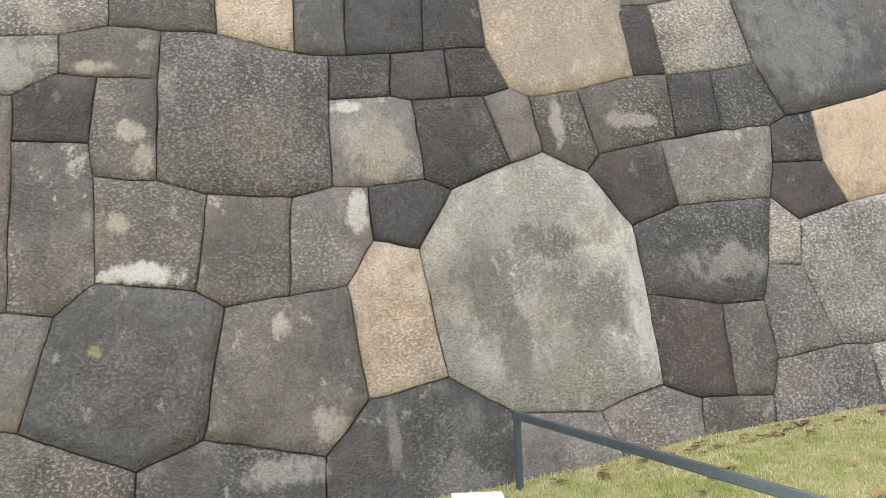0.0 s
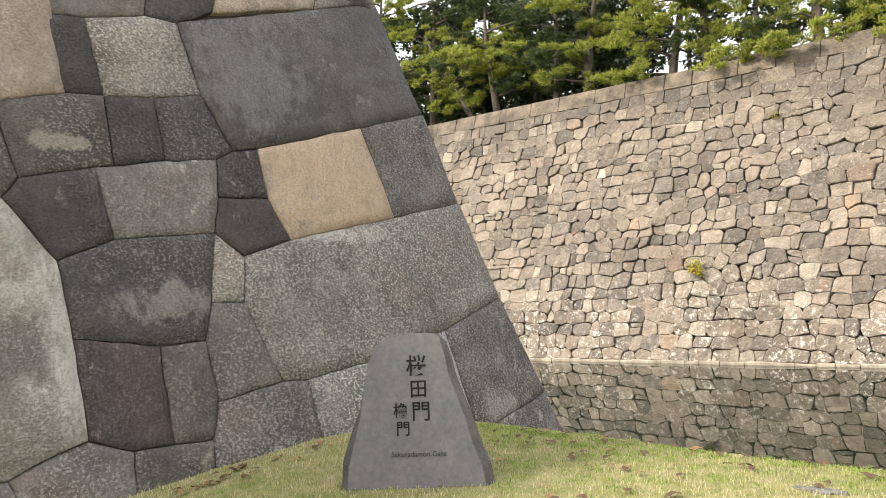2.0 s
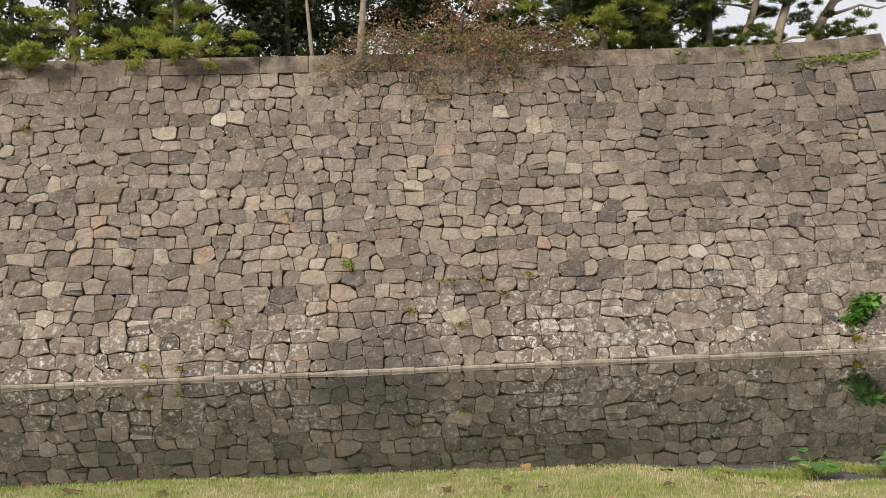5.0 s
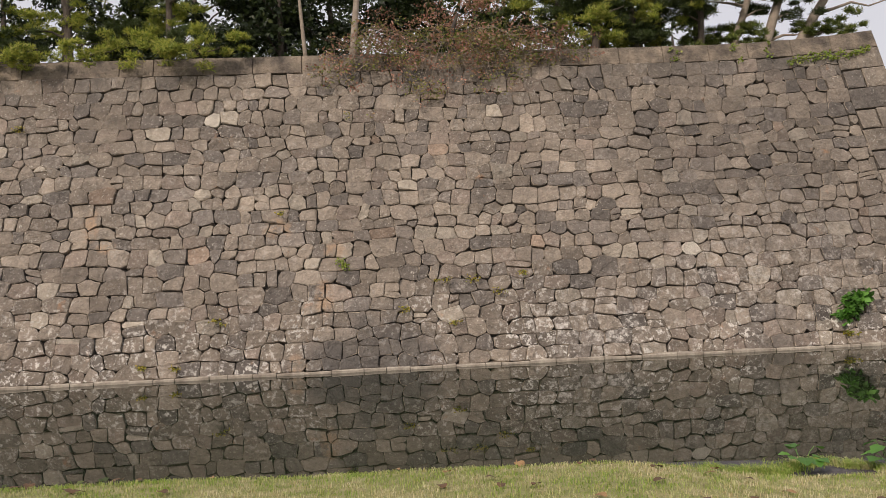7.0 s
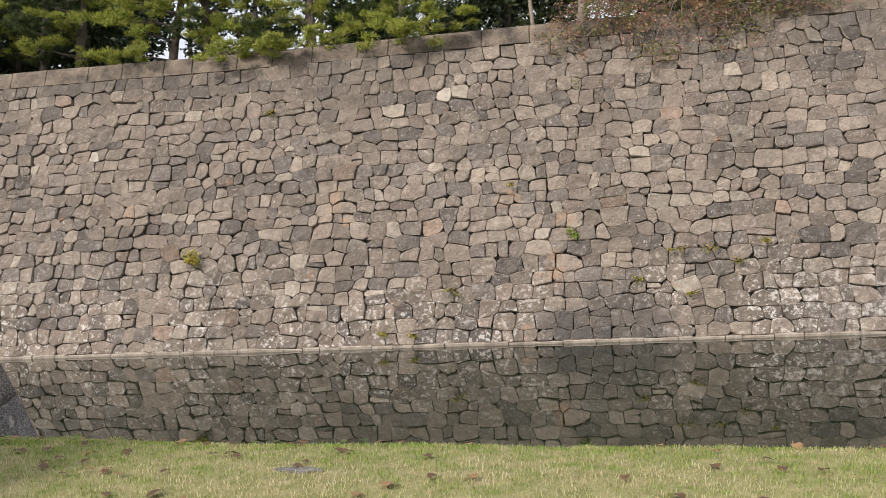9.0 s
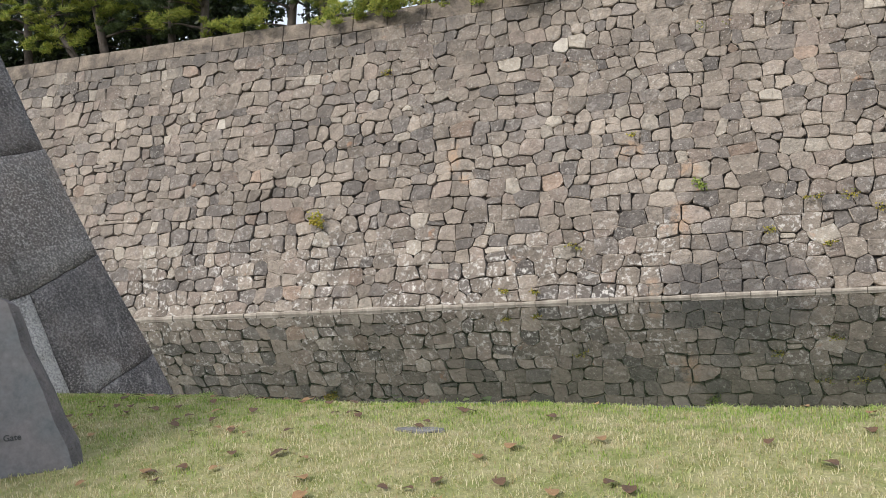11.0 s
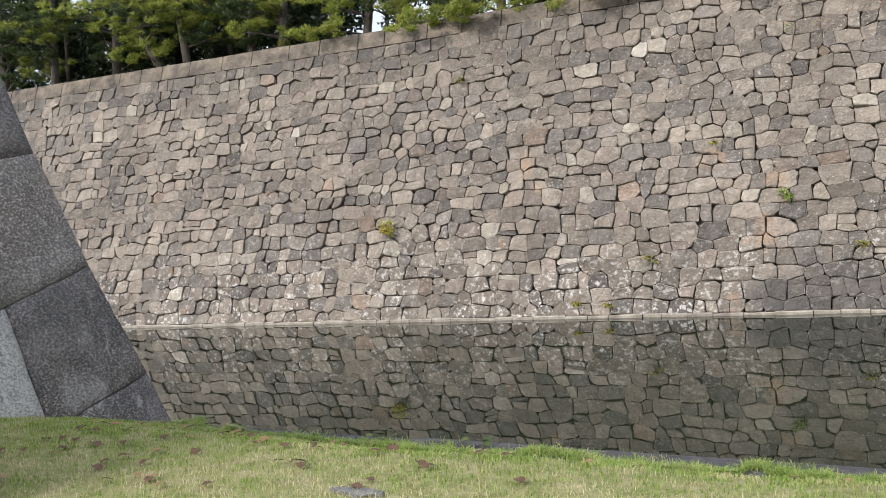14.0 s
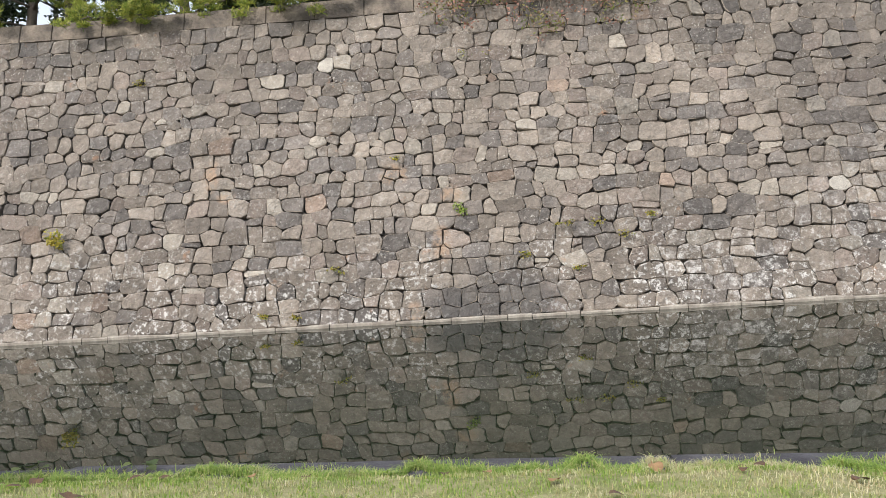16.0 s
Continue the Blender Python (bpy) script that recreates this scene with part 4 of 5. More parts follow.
pine(-16.4, 48.2, 9, (-0.5, 0.2), [(1.6, -2.4, 0.6, 1.2), (-1.8, -1.8, 1.5, 1.2), (3.2, -2.2, 1.2, 1.2)] + some_pads(6, 6, 2.4, 8.5, 2.4), thick=0.24, seed=6)
pine(-11.5, 49, 9, (0.4, 0.2), [(1.9, -4.0, 0.4, 1.3), (3.8, -4.0, 0.9, 1.1), (0.3, -3.9, 0.25, 1.2), (1.8, -2.4, 1.8, 1.2)] + some_pads(7, 8, 1.6, 8.5, 2.4), NEEDLES, 0.24, seed=7)
pine(10.2, 48.6, 9, (0.5, 0.2), [(1.6, -1.4, 1.4, 1.2), (-1.6, -0.8, 2.6, 1.2)] + some_pads(8, 7, 2.4, 8.5, 2.2), NEEDLES, 0.24, seed=8)
pine(12.2, 48.0, 8, (0.3, 0.2), [(-1.0, -1.2, 2.2, 1.2), (1.4, -1.2, 3.0, 1.3)] + some_pads(18, 6, 3.0, 7.5, 2.0), NEEDLES, 0.26, seed=18)
pine(14.9, 49.0, 8, (-0.3, 0.2), [(0.6, -1.2, 1.5, 1.0), (1.4, -1.2, 2.4, 1.2)] + some_pads(9, 6, 2.4, 7.5, 2.2), NEEDLES, 0.22, seed=9)
pine(16.6, 50.5, 9, (0.2, 0.3), some_pads(31, 9, 1.2, 9, 2.2), NEEDLES, 0.22, seed=31)
pine(13.4, 51.0, 9, (-0.4, 0.3), some_pads(32, 9, 1.2, 9, 2.4), NEEDLES, 0.22, seed=32)
pine(19.5, 52.0, 8, (0.2, 0.3), some_pads(33, 7, 0.8, 8, 2.2), NEEDLES_MID, 0.22, seed=33)
pine(18.2, 48.0, 8, (0.2, 0.2), some_pads(13, 7, 3.2, 7.5, 1.9), NEEDLES, 0.2, seed=13)
pine(19.7, 48.2, 8, (3.4, 0.3), [(0.9, -0.2, 1.0, 0.9), (-0.5, 0.8, 0.9, 1.1), (1.6, 0.5, 1.9, 1.0), (2.6, 0.2, 3.0, 1.0)] + some_pads(14, 5, 4.2, 8, 2.2), NEEDLES_MID, 0.24, BARK_PALE, seed=14)
pine(21.6, 48.0, 8, (3.2, 0.2), [(0.6, 0.9, 0.8, 0.8), (2.2, 0.3, 2.6, 1.1), (3.2, 0.2, 1.5, 0.8)] + some_pads(15, 5, 4.0, 8, 2.4), NEEDLES_MID, 0.3, BARK_PALE, seed=15)
pine(23.4, 48.0, 7.5, (5.0, 0.2), [(2.3, 0, 1.0, 0.9), (3.4, 0.2, 1.5, 0.8), (5.0, 0, 3.6, 1.1), (6.2, 0.3, 4.4, 1.2), (7.0, 0.0, 3.0, 0.9)] + some_pads(16, 3, 4.4, 7.5, 2.2), NEEDLES_MID, 0.3, BARK_PALE, seed=16)


def broadleaf(x, y, high, wide, mat, label, seed, bark=BARK_DARK, size=0.36, low=1.2, dense=105):
    r = random.Random(seed)
    base = Vector((x, y, 12.4))
    t = thing("broadleaf_tree", label, "tree", "trees behind the wall", at=tuple(base))
    bm = bmesh.new()
    tube(bm, [Vector((0, 0, -0.4)), Vector((0.1, 0, high * 0.35)), Vector((0.0, 0.1, high * 0.85))], [0.24, 0.18, 0.06], 8)
    part("trunk", bm, bark, t)
    cent = []
    for k in range(18):
        end = Vector((r.uniform(-wide, wide), r.uniform(-wide, wide) * 0.7, low + (high - low) * r.random()))
        if k % 3 == 0:
            bm = bmesh.new()
            tube(bm, bent((0, 0, max(0.3, end.z - 1.6)), end, 0.1, r, 4), [0.07, 0.06, 0.05, 0.035, 0.02], 5)
            part("limb", bm, bark, t)
        s = r.uniform(0.8, 1.5)
        cent.append((end, (s, s, s * 0.75)))
    v, f = leaf_cloud(cent, dense, size, r, 0.2)
    part("crown", mesh_from("crown", v, f), mat, t)


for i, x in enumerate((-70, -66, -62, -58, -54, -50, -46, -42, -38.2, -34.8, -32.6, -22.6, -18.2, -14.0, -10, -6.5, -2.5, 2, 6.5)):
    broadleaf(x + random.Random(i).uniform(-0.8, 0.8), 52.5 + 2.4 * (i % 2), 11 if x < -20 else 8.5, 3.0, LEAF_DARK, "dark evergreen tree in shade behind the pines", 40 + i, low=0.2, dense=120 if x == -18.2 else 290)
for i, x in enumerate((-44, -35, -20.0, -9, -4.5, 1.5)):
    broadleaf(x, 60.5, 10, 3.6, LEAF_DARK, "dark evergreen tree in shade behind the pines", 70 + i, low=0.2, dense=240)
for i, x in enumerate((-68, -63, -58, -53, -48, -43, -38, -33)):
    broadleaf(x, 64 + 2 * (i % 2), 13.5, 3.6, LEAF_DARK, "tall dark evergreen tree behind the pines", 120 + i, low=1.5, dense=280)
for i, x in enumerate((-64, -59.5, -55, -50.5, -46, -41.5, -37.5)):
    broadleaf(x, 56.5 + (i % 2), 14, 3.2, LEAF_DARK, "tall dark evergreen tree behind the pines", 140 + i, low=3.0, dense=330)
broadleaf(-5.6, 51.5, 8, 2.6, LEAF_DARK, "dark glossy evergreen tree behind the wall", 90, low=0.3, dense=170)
broadleaf(10, 57, 9, 3.0, LEAF_LIGHT, "light green tree behind the wall", 91, low=2.0, dense=90)
broadleaf(15.5, 58, 8, 3.0, NEEDLES_DARK, "green tree behind the wall", 92, low=0.6, dense=110)
broadleaf(20.5, 59, 5, 2.8, NEEDLES_DARK, "green tree behind the wall", 93, low=0.5, dense=90)
broadleaf(5.8, 49.8, 4.6, 2.4, LEAF_LIGHT, "light green bush behind the autumn shrub", 95, size=0.26, low=0.1, dense=120)
broadleaf(-14.5, 53, 6, 1.8, LEAF_LIGHT, "light green tree behind the wall", 94, low=1.4, dense=60)

# two slim pale trunks and the overhanging autumn shrub
for x, lean, thick, seed in ((-3.75, -0.5, 0.13, 31), (-1.35, 0.75, 0.24, 32)):
    t = thing("slim_tree", "slim pale-barked tree behind the wall head", "tree", at=(x, 47.4, 12.2))
    bm = bmesh.new()
    tube(bm, [Vector((lean * k, 0.1 * k, 7.5 * k - 0.2)) for k in (0, 0.2, 0.45, 0.7, 1)], [thick, thick * 0.9, thick * 0.75, thick * 0.55, thick * 0.3], 8)
    part("trunk", bm, BARK_PALE, t)
    r = random.Random(seed)
    v, f = leaf_cloud([(Vector((lean + r.uniform(-1.5, 1.5), r.uniform(-1, 1), r.uniform(4.8, 7.5))), (0.9, 0.9, 0.6)) for _ in range(7)], 110, 0.24, r)
    part("crown", mesh_from("crown", v, f), LEAF_LIGHT if seed == 32 else LEAF_DARK, t)

shrub = thing("autumn_shrub", "bushy shrub with reddish autumn leaves and bare twigs over the wall", "shrub", at=(4.0, 47.0, 12.2))
r = random.Random(77)
bm = bmesh.new()
tube(bm, [Vector((0, 0, -0.3)), Vector((0.15, -0.2, 0.8)), Vector((0.1, -0.5, 1.7)), Vector((0.4, -0.6, 2.6))], [0.2, 0.17, 0.14, 0.06], 7)
part("trunk", bm, BARK_DARK, shrub)
leaves_red, leaves_mixed = [], []
for k in range(62):
    x = r.uniform(-7.2, 7.3)
    fall = (4.6 if x < -3 else 4.6 - 0.36 * (x + 3)) * (1 - max(0.0, -x - 4.5) / 4.5)
    hang = r.random() ** 0.8
    z = 0.7 - fall * hang
    end = Vector((x, min(-1.3, wall_point(0, z + 12.2).y - 47.0 - r.uniform(0.35, 0.8)), z))
    over = Vector((x * r.uniform(0.45, 0.85), -1.75 - r.uniform(0, 0.6), r.uniform(-0.1, 1.5)))
    start = Vector((x * 0.2, -0.4, r.uniform(0.4, 1.3)))
    pts = bent(start, over, 0.2, r, 3, 0.03) + bent(over, end, 0.1, r, 3, 0.05)[1:]
    bm = bmesh.new()
    tube(bm, pts, [0.026, 0.022, 0.018, 0.015, 0.012, 0.009, 0.006], 4)
    for _ in range(7):
        p = pts[r.randrange(2, 7)]
        q = p + Vector((r.uniform(-0.9, 0.9), r.uniform(-0.25, 0.05), r.uniform(-0.6, 0.6)))
        tube(bm, bent(p, q, 0.05, r, 3, 0.07), [0.014, 0.012, 0.009, 0.005], 4)
        (leaves_red if r.random() < 0.45 else leaves_mixed).append((q, (0.45, 0.15, 0.3)))
    part("branch", bm, BARK_PALE if k % 2 == 0 else BARK_TWIG, shrub)
crown_c = []
for _ in range(34):
    high = r.uniform(0.7, 3.4)
    crown_c.append((Vector((r.uniform(-4.4, 4.4), r.uniform(-1.4, 0.6), high)), (r.uniform(0.6, 1.1), 0.6, r.uniform(0.25, 0.45))))
crown_c.sort(key=lambda e: -e[0].z)
v, f = leaf_cloud(leaves_red, 15, 0.16, r, 0.4)
v2, f2 = leaf_cloud(crown_c[:17], 105, 0.14, r, 0.4)
part("red_leaves", mesh_from("red_leaves", v + v2, f + [[i + len(v) for i in g2] for g2 in f2]), LEAF_RED, shrub, "rusty red autumn leaves")
v, f = leaf_cloud(crown_c[17:], 90, 0.17, r, 0.4)
v2, f2 = leaf_cloud(leaves_mixed, 15, 0.15, r, 0.4)
part("green_leaves", mesh_from("green_leaves", v + v2, f + [[i + len(v) for i in g2] for g2 in f2]), LEAF_MIXED, shrub, "fading olive and brown leaves")

# ---- far building beyond the corner ----
tower = thing("office_building", "distant pale blue glazed office building", "building", at=(112, 160, -4.6))
part("wall", box((-18, 0, 0), (18, 25, 38)), FACADE, tower)
part("roof", box((-18.3, -0.3, 38), (18.3, 25.3, 39)), FACADE, tower)
for i in range(10):
    for j in range(10):
        px, pz = -17 + i * 3.45, 2 + j * 3.55
        part("window", box((px, -0.15, pz), (px + 2.9, 0.1, pz + 2.6)), GLAZING, tower)


# ---- stones of the great wall: fitted polygons in rough courses, squared quoins at the corner ----
rng = random.Random(21)
QUOIN = 2.5
levels = [0.0]
while levels[-1] < WALL_H - 1.05:
    levels.append(levels[-1] + rng.uniform(0.54, 0.74))
levels.append(WALL_H)


# upright joints of each course: (place at the foot, place at the head)
uprights = []
for k in range(len(levels) - 1):
    row, x = [], WALL_LEFT - rng.uniform(0, 1)
    while x < 27.6:
        lean = rng.uniform(-0.09, 0.09)
        row.append((x + lean, x - lean))
        x += rng.choice((0.5, 0.62, 0.72, 0.8, 0.88, 0.96, 1.06, 1.25))
    uprights.append(row)


def bed_line(k):
    """The bed joint under course k: it dips where two stones below part and rises where two above do, so that the stones lock."""
    if k in (0, len(levels) - 1):
        return [(WALL_LEFT - 3, levels[k]), (30, levels[k])]
    marks = [(xt, -1) for _, xt in uprights[k - 1]] + [(xb, 1) for xb, _ in uprights[k]]
    out = [(WALL_LEFT - 3, levels[k])]
    for x, way in sorted(marks):
        h = levels[k] + 0.15 * noise.noise((x * 0.25, k * 1.7, 4.0)) + way * rng.choice((0.0, 0.03, 0.06, 0.09, 0.13))
        if x - out[-1][0] > 0.09:
            out.append((x, h))
    return out + [(30, levels[k])]


beds = [bed_line(k) for k in range(len(levels))]


def bed_part(k, x0, x1):
    """The stretch of bed joint k from x0 to x1."""
    def height(x):
        for (xa, ha), (xb, hb) in zip(beds[k], beds[k][1:]):
            if xb >= x:
                return ha + (hb - ha) * (x - xa) / (xb - xa)
        return levels[k]
    return [(x0, height(x0))] + [p for p in beds[k] if x0 + 0.06 < p[0] < x1 - 0.06] + [(x1, height(x1))]


rings = []
for k in range(len(levels) - 1):
    for (b0, t0), (b1, t1) in zip(uprights[k], uprights[k][1:]):
        low, top = bed_part(k, b0, b1), bed_part(k + 1, t0, t1)
        if rng.random() < 0.035 and 0 < k < len(levels) - 2:
            # two thin stones, one on the other
            q = rng.uniform(0.35, 0.65)
            m0 = (low[0][0] + (top[0][0] - low[0][0]) * q, low[0][1] + (top[0][1] - low[0][1]) * q + rng.uniform(-0.06, 0.06))
            m1 = (low[-1][0] + (top[-1][0] - low[-1][0]) * q, low[-1][1] + (top[-1][1] - low[-1][1]) * q + rng.uniform(-0.06, 0.06))
            rings += [low + [m1, m0], [m0, m1] + top[::-1]]
        else:
            rings.append(low + top[::-1])


def clip(ring, px, py, nx, ny):
    """Keeps the side of the line through (px, py) towards which -(nx, ny) points."""
    out = []
    for a, c in zip(ring, ring[1:] + ring[:1]):
        da = (a[0] - px) * nx + (a[1] - py) * ny
        dc = (c[0] - px) * nx + (c[1] - py) * ny
        if da <= 0:
            out.append(a)
        if (da < 0 < dc) or (dc < 0 < da):
            k = da / (da - dc)
            out.append((a[0] + (c[0] - a[0]) * k, a[1] + (c[1] - a[1]) * k))
    return out


ones, rest_v, rest_f, rest_edge = 0, [], [], []
BLEACHED = [(15.5, 4.9), (-7.8, 12.3), (-27.4, 10.6)]


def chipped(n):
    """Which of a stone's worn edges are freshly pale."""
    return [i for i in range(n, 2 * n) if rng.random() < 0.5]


def lay_far(ring, joint, bulge, tilt, alone):
    global ones
    proud = rng.uniform(-0.05, 0.05) if tilt > 0.1 else 0.0
    v, f = chunk(ring, lambda u, w, d: far_place(u, w, d + proud), joint, 0.016, bulge, 0.3, rng, tilt, 0.86, 1.2, 0.004 + joint * 1.5)
    n = len(ring)
    cx, ch = sum(p[0] for p in ring) / len(ring), sum(p[1] for p in ring) / len(ring)
    near = [s for s in BLEACHED if abs(cx - s[0]) < 0.6 and abs(ch - s[1]) < 0.4]
    if near:
        BLEACHED.remove(near[0])
        part("pale_stone", mesh_from("pale_stone", v, f), PALE_STONE, far_wall, "bleached pale stone")
    elif alone and ones < 300:
        me = mesh_from("stone", v, f)
        part("stone", me, RUBBLE_ONE, far_wall)
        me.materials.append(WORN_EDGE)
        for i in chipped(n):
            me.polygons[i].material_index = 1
        ones += 1
    else:
        k = len(rest_v)
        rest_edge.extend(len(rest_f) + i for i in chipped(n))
        rest_v.extend(v)
        rest_f.extend([[i + k for i in g2] for g2 in f])


for ring in rings:
    sx, sh = sum(p[0] for p in ring) / len(ring), sum(p[1] for p in ring) / len(ring)
    z = WATER_Z + 0.12 + sh
    ring = clip(ring, corner_x(z) - QUOIN, sh, 1, (corner_x(z - 0.5) - corner_x(z + 0.5)))
    soft = []
    if len(ring) < 3:
        continue
    for a, p, c in zip(ring[-1:] + ring[:-1], ring, ring[1:] + ring[:1]):
        la, lc = math.hypot(a[0] - p[0], a[1] - p[1]), math.hypot(c[0] - p[0], c[1] - p[1])
        if la < 0.07:
            continue
        cut = rng.choice((0.004, 0.008, 0.015, 0.03, 0.08, 0.21)) if sh < WALL_H - 0.5 else 0.03
        ka, kc = min(cut * rng.uniform(0.4, 1.3) / la, 0.35), min(cut * rng.uniform(0.4, 1.3) / max(lc, 0.01), 0.35)
        soft += [(p[0] + (a[0] - p[0]) * ka, p[1] + (a[1] - p[1]) * ka), (p[0] + (c[0] - p[0]) * kc, p[1] + (c[1] - p[1]) * kc)]
    if len(soft) < 4:
        continue
    ragged = []
    for p, q in zip(soft, soft[1:] + soft[:1]):
        ragged.append(p)
        if math.hypot(q[0] - p[0], q[1] - p[1]) > 0.34:
            k = rng.uniform(0.35, 0.65)
            u, w = p[0] + (q[0] - p[0]) * k, p[1] + (q[1] - p[1]) * k
            ragged.append((u + 0.04 * noise.noise((u * 3, w * 3, 2.0)), w + 0.05 * noise.noise((u * 3, w * 3, 9.0))))
    lay_far(ragged, rng.choice((0.001, 0.002, 0.0035, 0.007, 0.011, 0.020)), rng.uniform(0.0, 0.035), 0.16, -11.5 < sx < 9.5)

# quoins, long and short by turns, their beds rising to the corner
c, h = 0, 0.0
while h < WALL_H - 0.2:
    tall = min(rng.uniform(0.95, 1.15), WALL_H - h)
    if WALL_H - h - tall < 0.5:
        tall = WALL_H - h
    z = WATER_Z + 0.12 + h
    e0, e1 = corner_x(z), corner_x(z + tall)
    long = QUOIN if c % 2 else 1.35
    lay_far([(e0 - long, h + 0.02), (e0, h + 0.02), (e1, h + tall), (e1 - long, h + tall)], 0.012, 0.03, 0.015, False)
    if long < QUOIN:
        lay_far([(e0 - QUOIN + 0.05, h + 0.04), (e0 - long - 0.03, h + 0.02), (e1 - long - 0.03, h + tall - 0.03), (e1 - QUOIN + 0.05, h + tall - 0.05)], 0.03, 0.04, 0.05, False)
    h += tall
    c += 1
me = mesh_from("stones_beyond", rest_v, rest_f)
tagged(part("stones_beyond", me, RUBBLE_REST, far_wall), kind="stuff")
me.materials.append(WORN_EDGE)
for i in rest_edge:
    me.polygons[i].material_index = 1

# coping blocks
x = 27.0
first = True
while x > WALL_LEFT:
    wide = 2.6 if first else rng.uniform(1.5, 2.7)
    ring = [(x - wide, WALL_H), (x, WALL_H), (x - (0.1 if first else 0), WALL_H + 0.95 + rng.uniform(-0.02, 0.02)), (x - wide, WALL_H + 0.95 + rng.uniform(-0.02, 0.02))]
    v, f = chunk(ring, far_place, 0.008, 0.03, 0.035 + rng.uniform(0, 0.03), 0.8, rng, 0.01, 0.5)
    part("coping_block", mesh_from("coping_block", v, f), COPING, far_wall)
    x -= wide
    first = False

# ledge at the water, a little uneven
x = -64.0
while x < 28.2:
    wide = rng.uniform(0.5, 1.7)
    q = rng.uniform(0.03, 0.10)
    t = rng.uniform(0.10, 0.16)
    lean = rng.uniform(-0.02, 0.02)
    gap = rng.uniform(0.004, 0.022)
    v = [(x + dx, 40.25 - (q + 0.25) * dy, WATER_Z - 0.3 + (t + 0.3 + lean * e) * dz) for dx, e in ((gap, -1), (wide * 0.5, 0.4), (wide - gap, 1)) for dy, dz in ((0, 0), (1, 0), (1, 0.9), (0.9, 1), (0, 1.05))]
    f = [(0, 1, 2, 3, 4), (14, 13, 12, 11, 10)] + [(k + i, k + 5 + i, k + 5 + (i + 1) % 5, k + (i + 1) % 5) for k in (0, 5) for i in range(5)]
    part("ledge_stone", mesh_from("ledge_stone", v, f), PLINTH, far_wall)
    x += wide

# ---- stones of the gate wall, at (along, height) of its face ----


def near_place(u, z, d):
    x = -5.838 + 0.0097 * (u - 9.5) - 0.2878 * (z + 1.683)
    return (x + 0.961 * d, u, z + 0.277 * d)


near_wall = thing("wall_near", "battered gate tower base of huge tightly fitted dressed stones", "wall", kind="structure")


def corner_u(z):
    return 8.81 - 0.262 * (z + 0.45)


def core_row(z, off):
    a = near_place(-16.0, z, -off)
    b = near_place(corner_u(z) - 0.06, z, -off)
    return [a, b, (b[0] - 22.0, b[1] + 0.3, z)]


zs = (-1.0, 1.0, 3.0, 5.0, 7.2)
v = [p for z in zs for p in core_row(z, 0.07)]
f = [(3 * i + j, 3 * i + j + 1, 3 * i + j + 4, 3 * i + j + 3) for i in range(4) for j in range(2)]
f += [(12, 13, 14)]
part("core", mesh_from("core", v, f), JOINT_DARK, near_wall)
stone_rng = random.Random(9)


def wander(p, q, gap=0.13):
    """The edge from p to q, stepped and slightly uneven, alike from both sides."""
    n = max(1, round(math.hypot(q[0] - p[0], q[1] - p[1]) / gap))
    out = []
    for i in range(n):
        u, w = p[0] + (q[0] - p[0]) * i / n, p[1] + (q[1] - p[1]) * i / n
        if i:
            u += 0.016 * noise.noise((u * 2.1, w * 2.1, 7.0)) + 0.012 * noise.noise((u * 9, w * 9, 1.0))
            w += 0.016 * noise.noise((u * 2.1, w * 2.1, 17.0)) + 0.012 * noise.noise((u * 9, w * 9, 4.0))
        out.append((u, w))
    return out


def laid_stone(kind, *corners):
    ring = [p for a, b in zip(corners, corners[1:] + corners[:1]) for p in wander(a, b)]
    wide = max(c[0] for c in corners) - min(c[0] for c in corners)
    v, f = chunk(ring, near_place, 0.002, 0.010, stone_rng.uniform(0.010, 0.020) + 0.004 * wide, 0.25, stone_rng, 0.012, 0.8)
    part("stone", mesh_from("stone", v, f, True), ASHLAR[kind], near_wall)


laid_stone("grey", (2.99, -0.29), (3.67, -0.18), (3.72, 0.17), (3.39, 0.30), (2.82, 0.13))
laid_stone("brown", (3.67, -0.18), (4.33, -0.15), (4.38, 0.15), (4.05, 0.17), (3.72, 0.17))
laid_stone("slate", (4.38, 0.15), (4.33, -0.15), (5.44, -0.21), (5.41, 0.50), (5.15, 0.52), (4.49, 0.43))
laid_stone("light", (5.44, -0.35), (7.42, -0.45), (7.30, 0.80), (6.47, 0.67), (6.22, 0.59), (5.41, 0.50))
laid_stone("brown", (4.05, 0.17), (4.38, 0.15), (4.49, 0.43), (4.48, 0.93), (4.08, 0.92))
laid_stone("purple", (3.39, 0.30), (3.72, 0.17), (4.05, 0.17), (4.08, 0.92), (3.40, 1.03))
laid_stone("blue", (3.40, 1.03), (4.08, 0.92), (4.48, 0.93), (4.61, 1.24), (4.78, 1.84), (3.86, 1.79), (3.38, 1.62))
laid_stone("light", (4.61, 1.24), (4.93, 1.22), (5.03, 1.63), (4.78, 1.84))
laid_stone("grey", (4.48, 0.93), (4.49, 0.43), (5.15, 0.52), (4.93, 1.22), (4.61, 1.24))
laid_stone("pale", (4.93, 1.22), (5.15, 0.52), (5.41, 0.50), (6.22, 0.59), (6.47, 0.67), (7.30, 0.80), (8.32, 1.10), (8.07, 2.21), (6.99, 2.02), (5.58, 1.78), (5.03, 1.63))
laid_stone("tan", (5.43, 2.18), (5.58, 1.78), (6.99, 2.02), (6.82, 3.01), (5.43, 2.67))
laid_stone("slate", (6.99, 2.02), (8.07, 2.21), (7.88, 3.28), (6.82, 3.01))
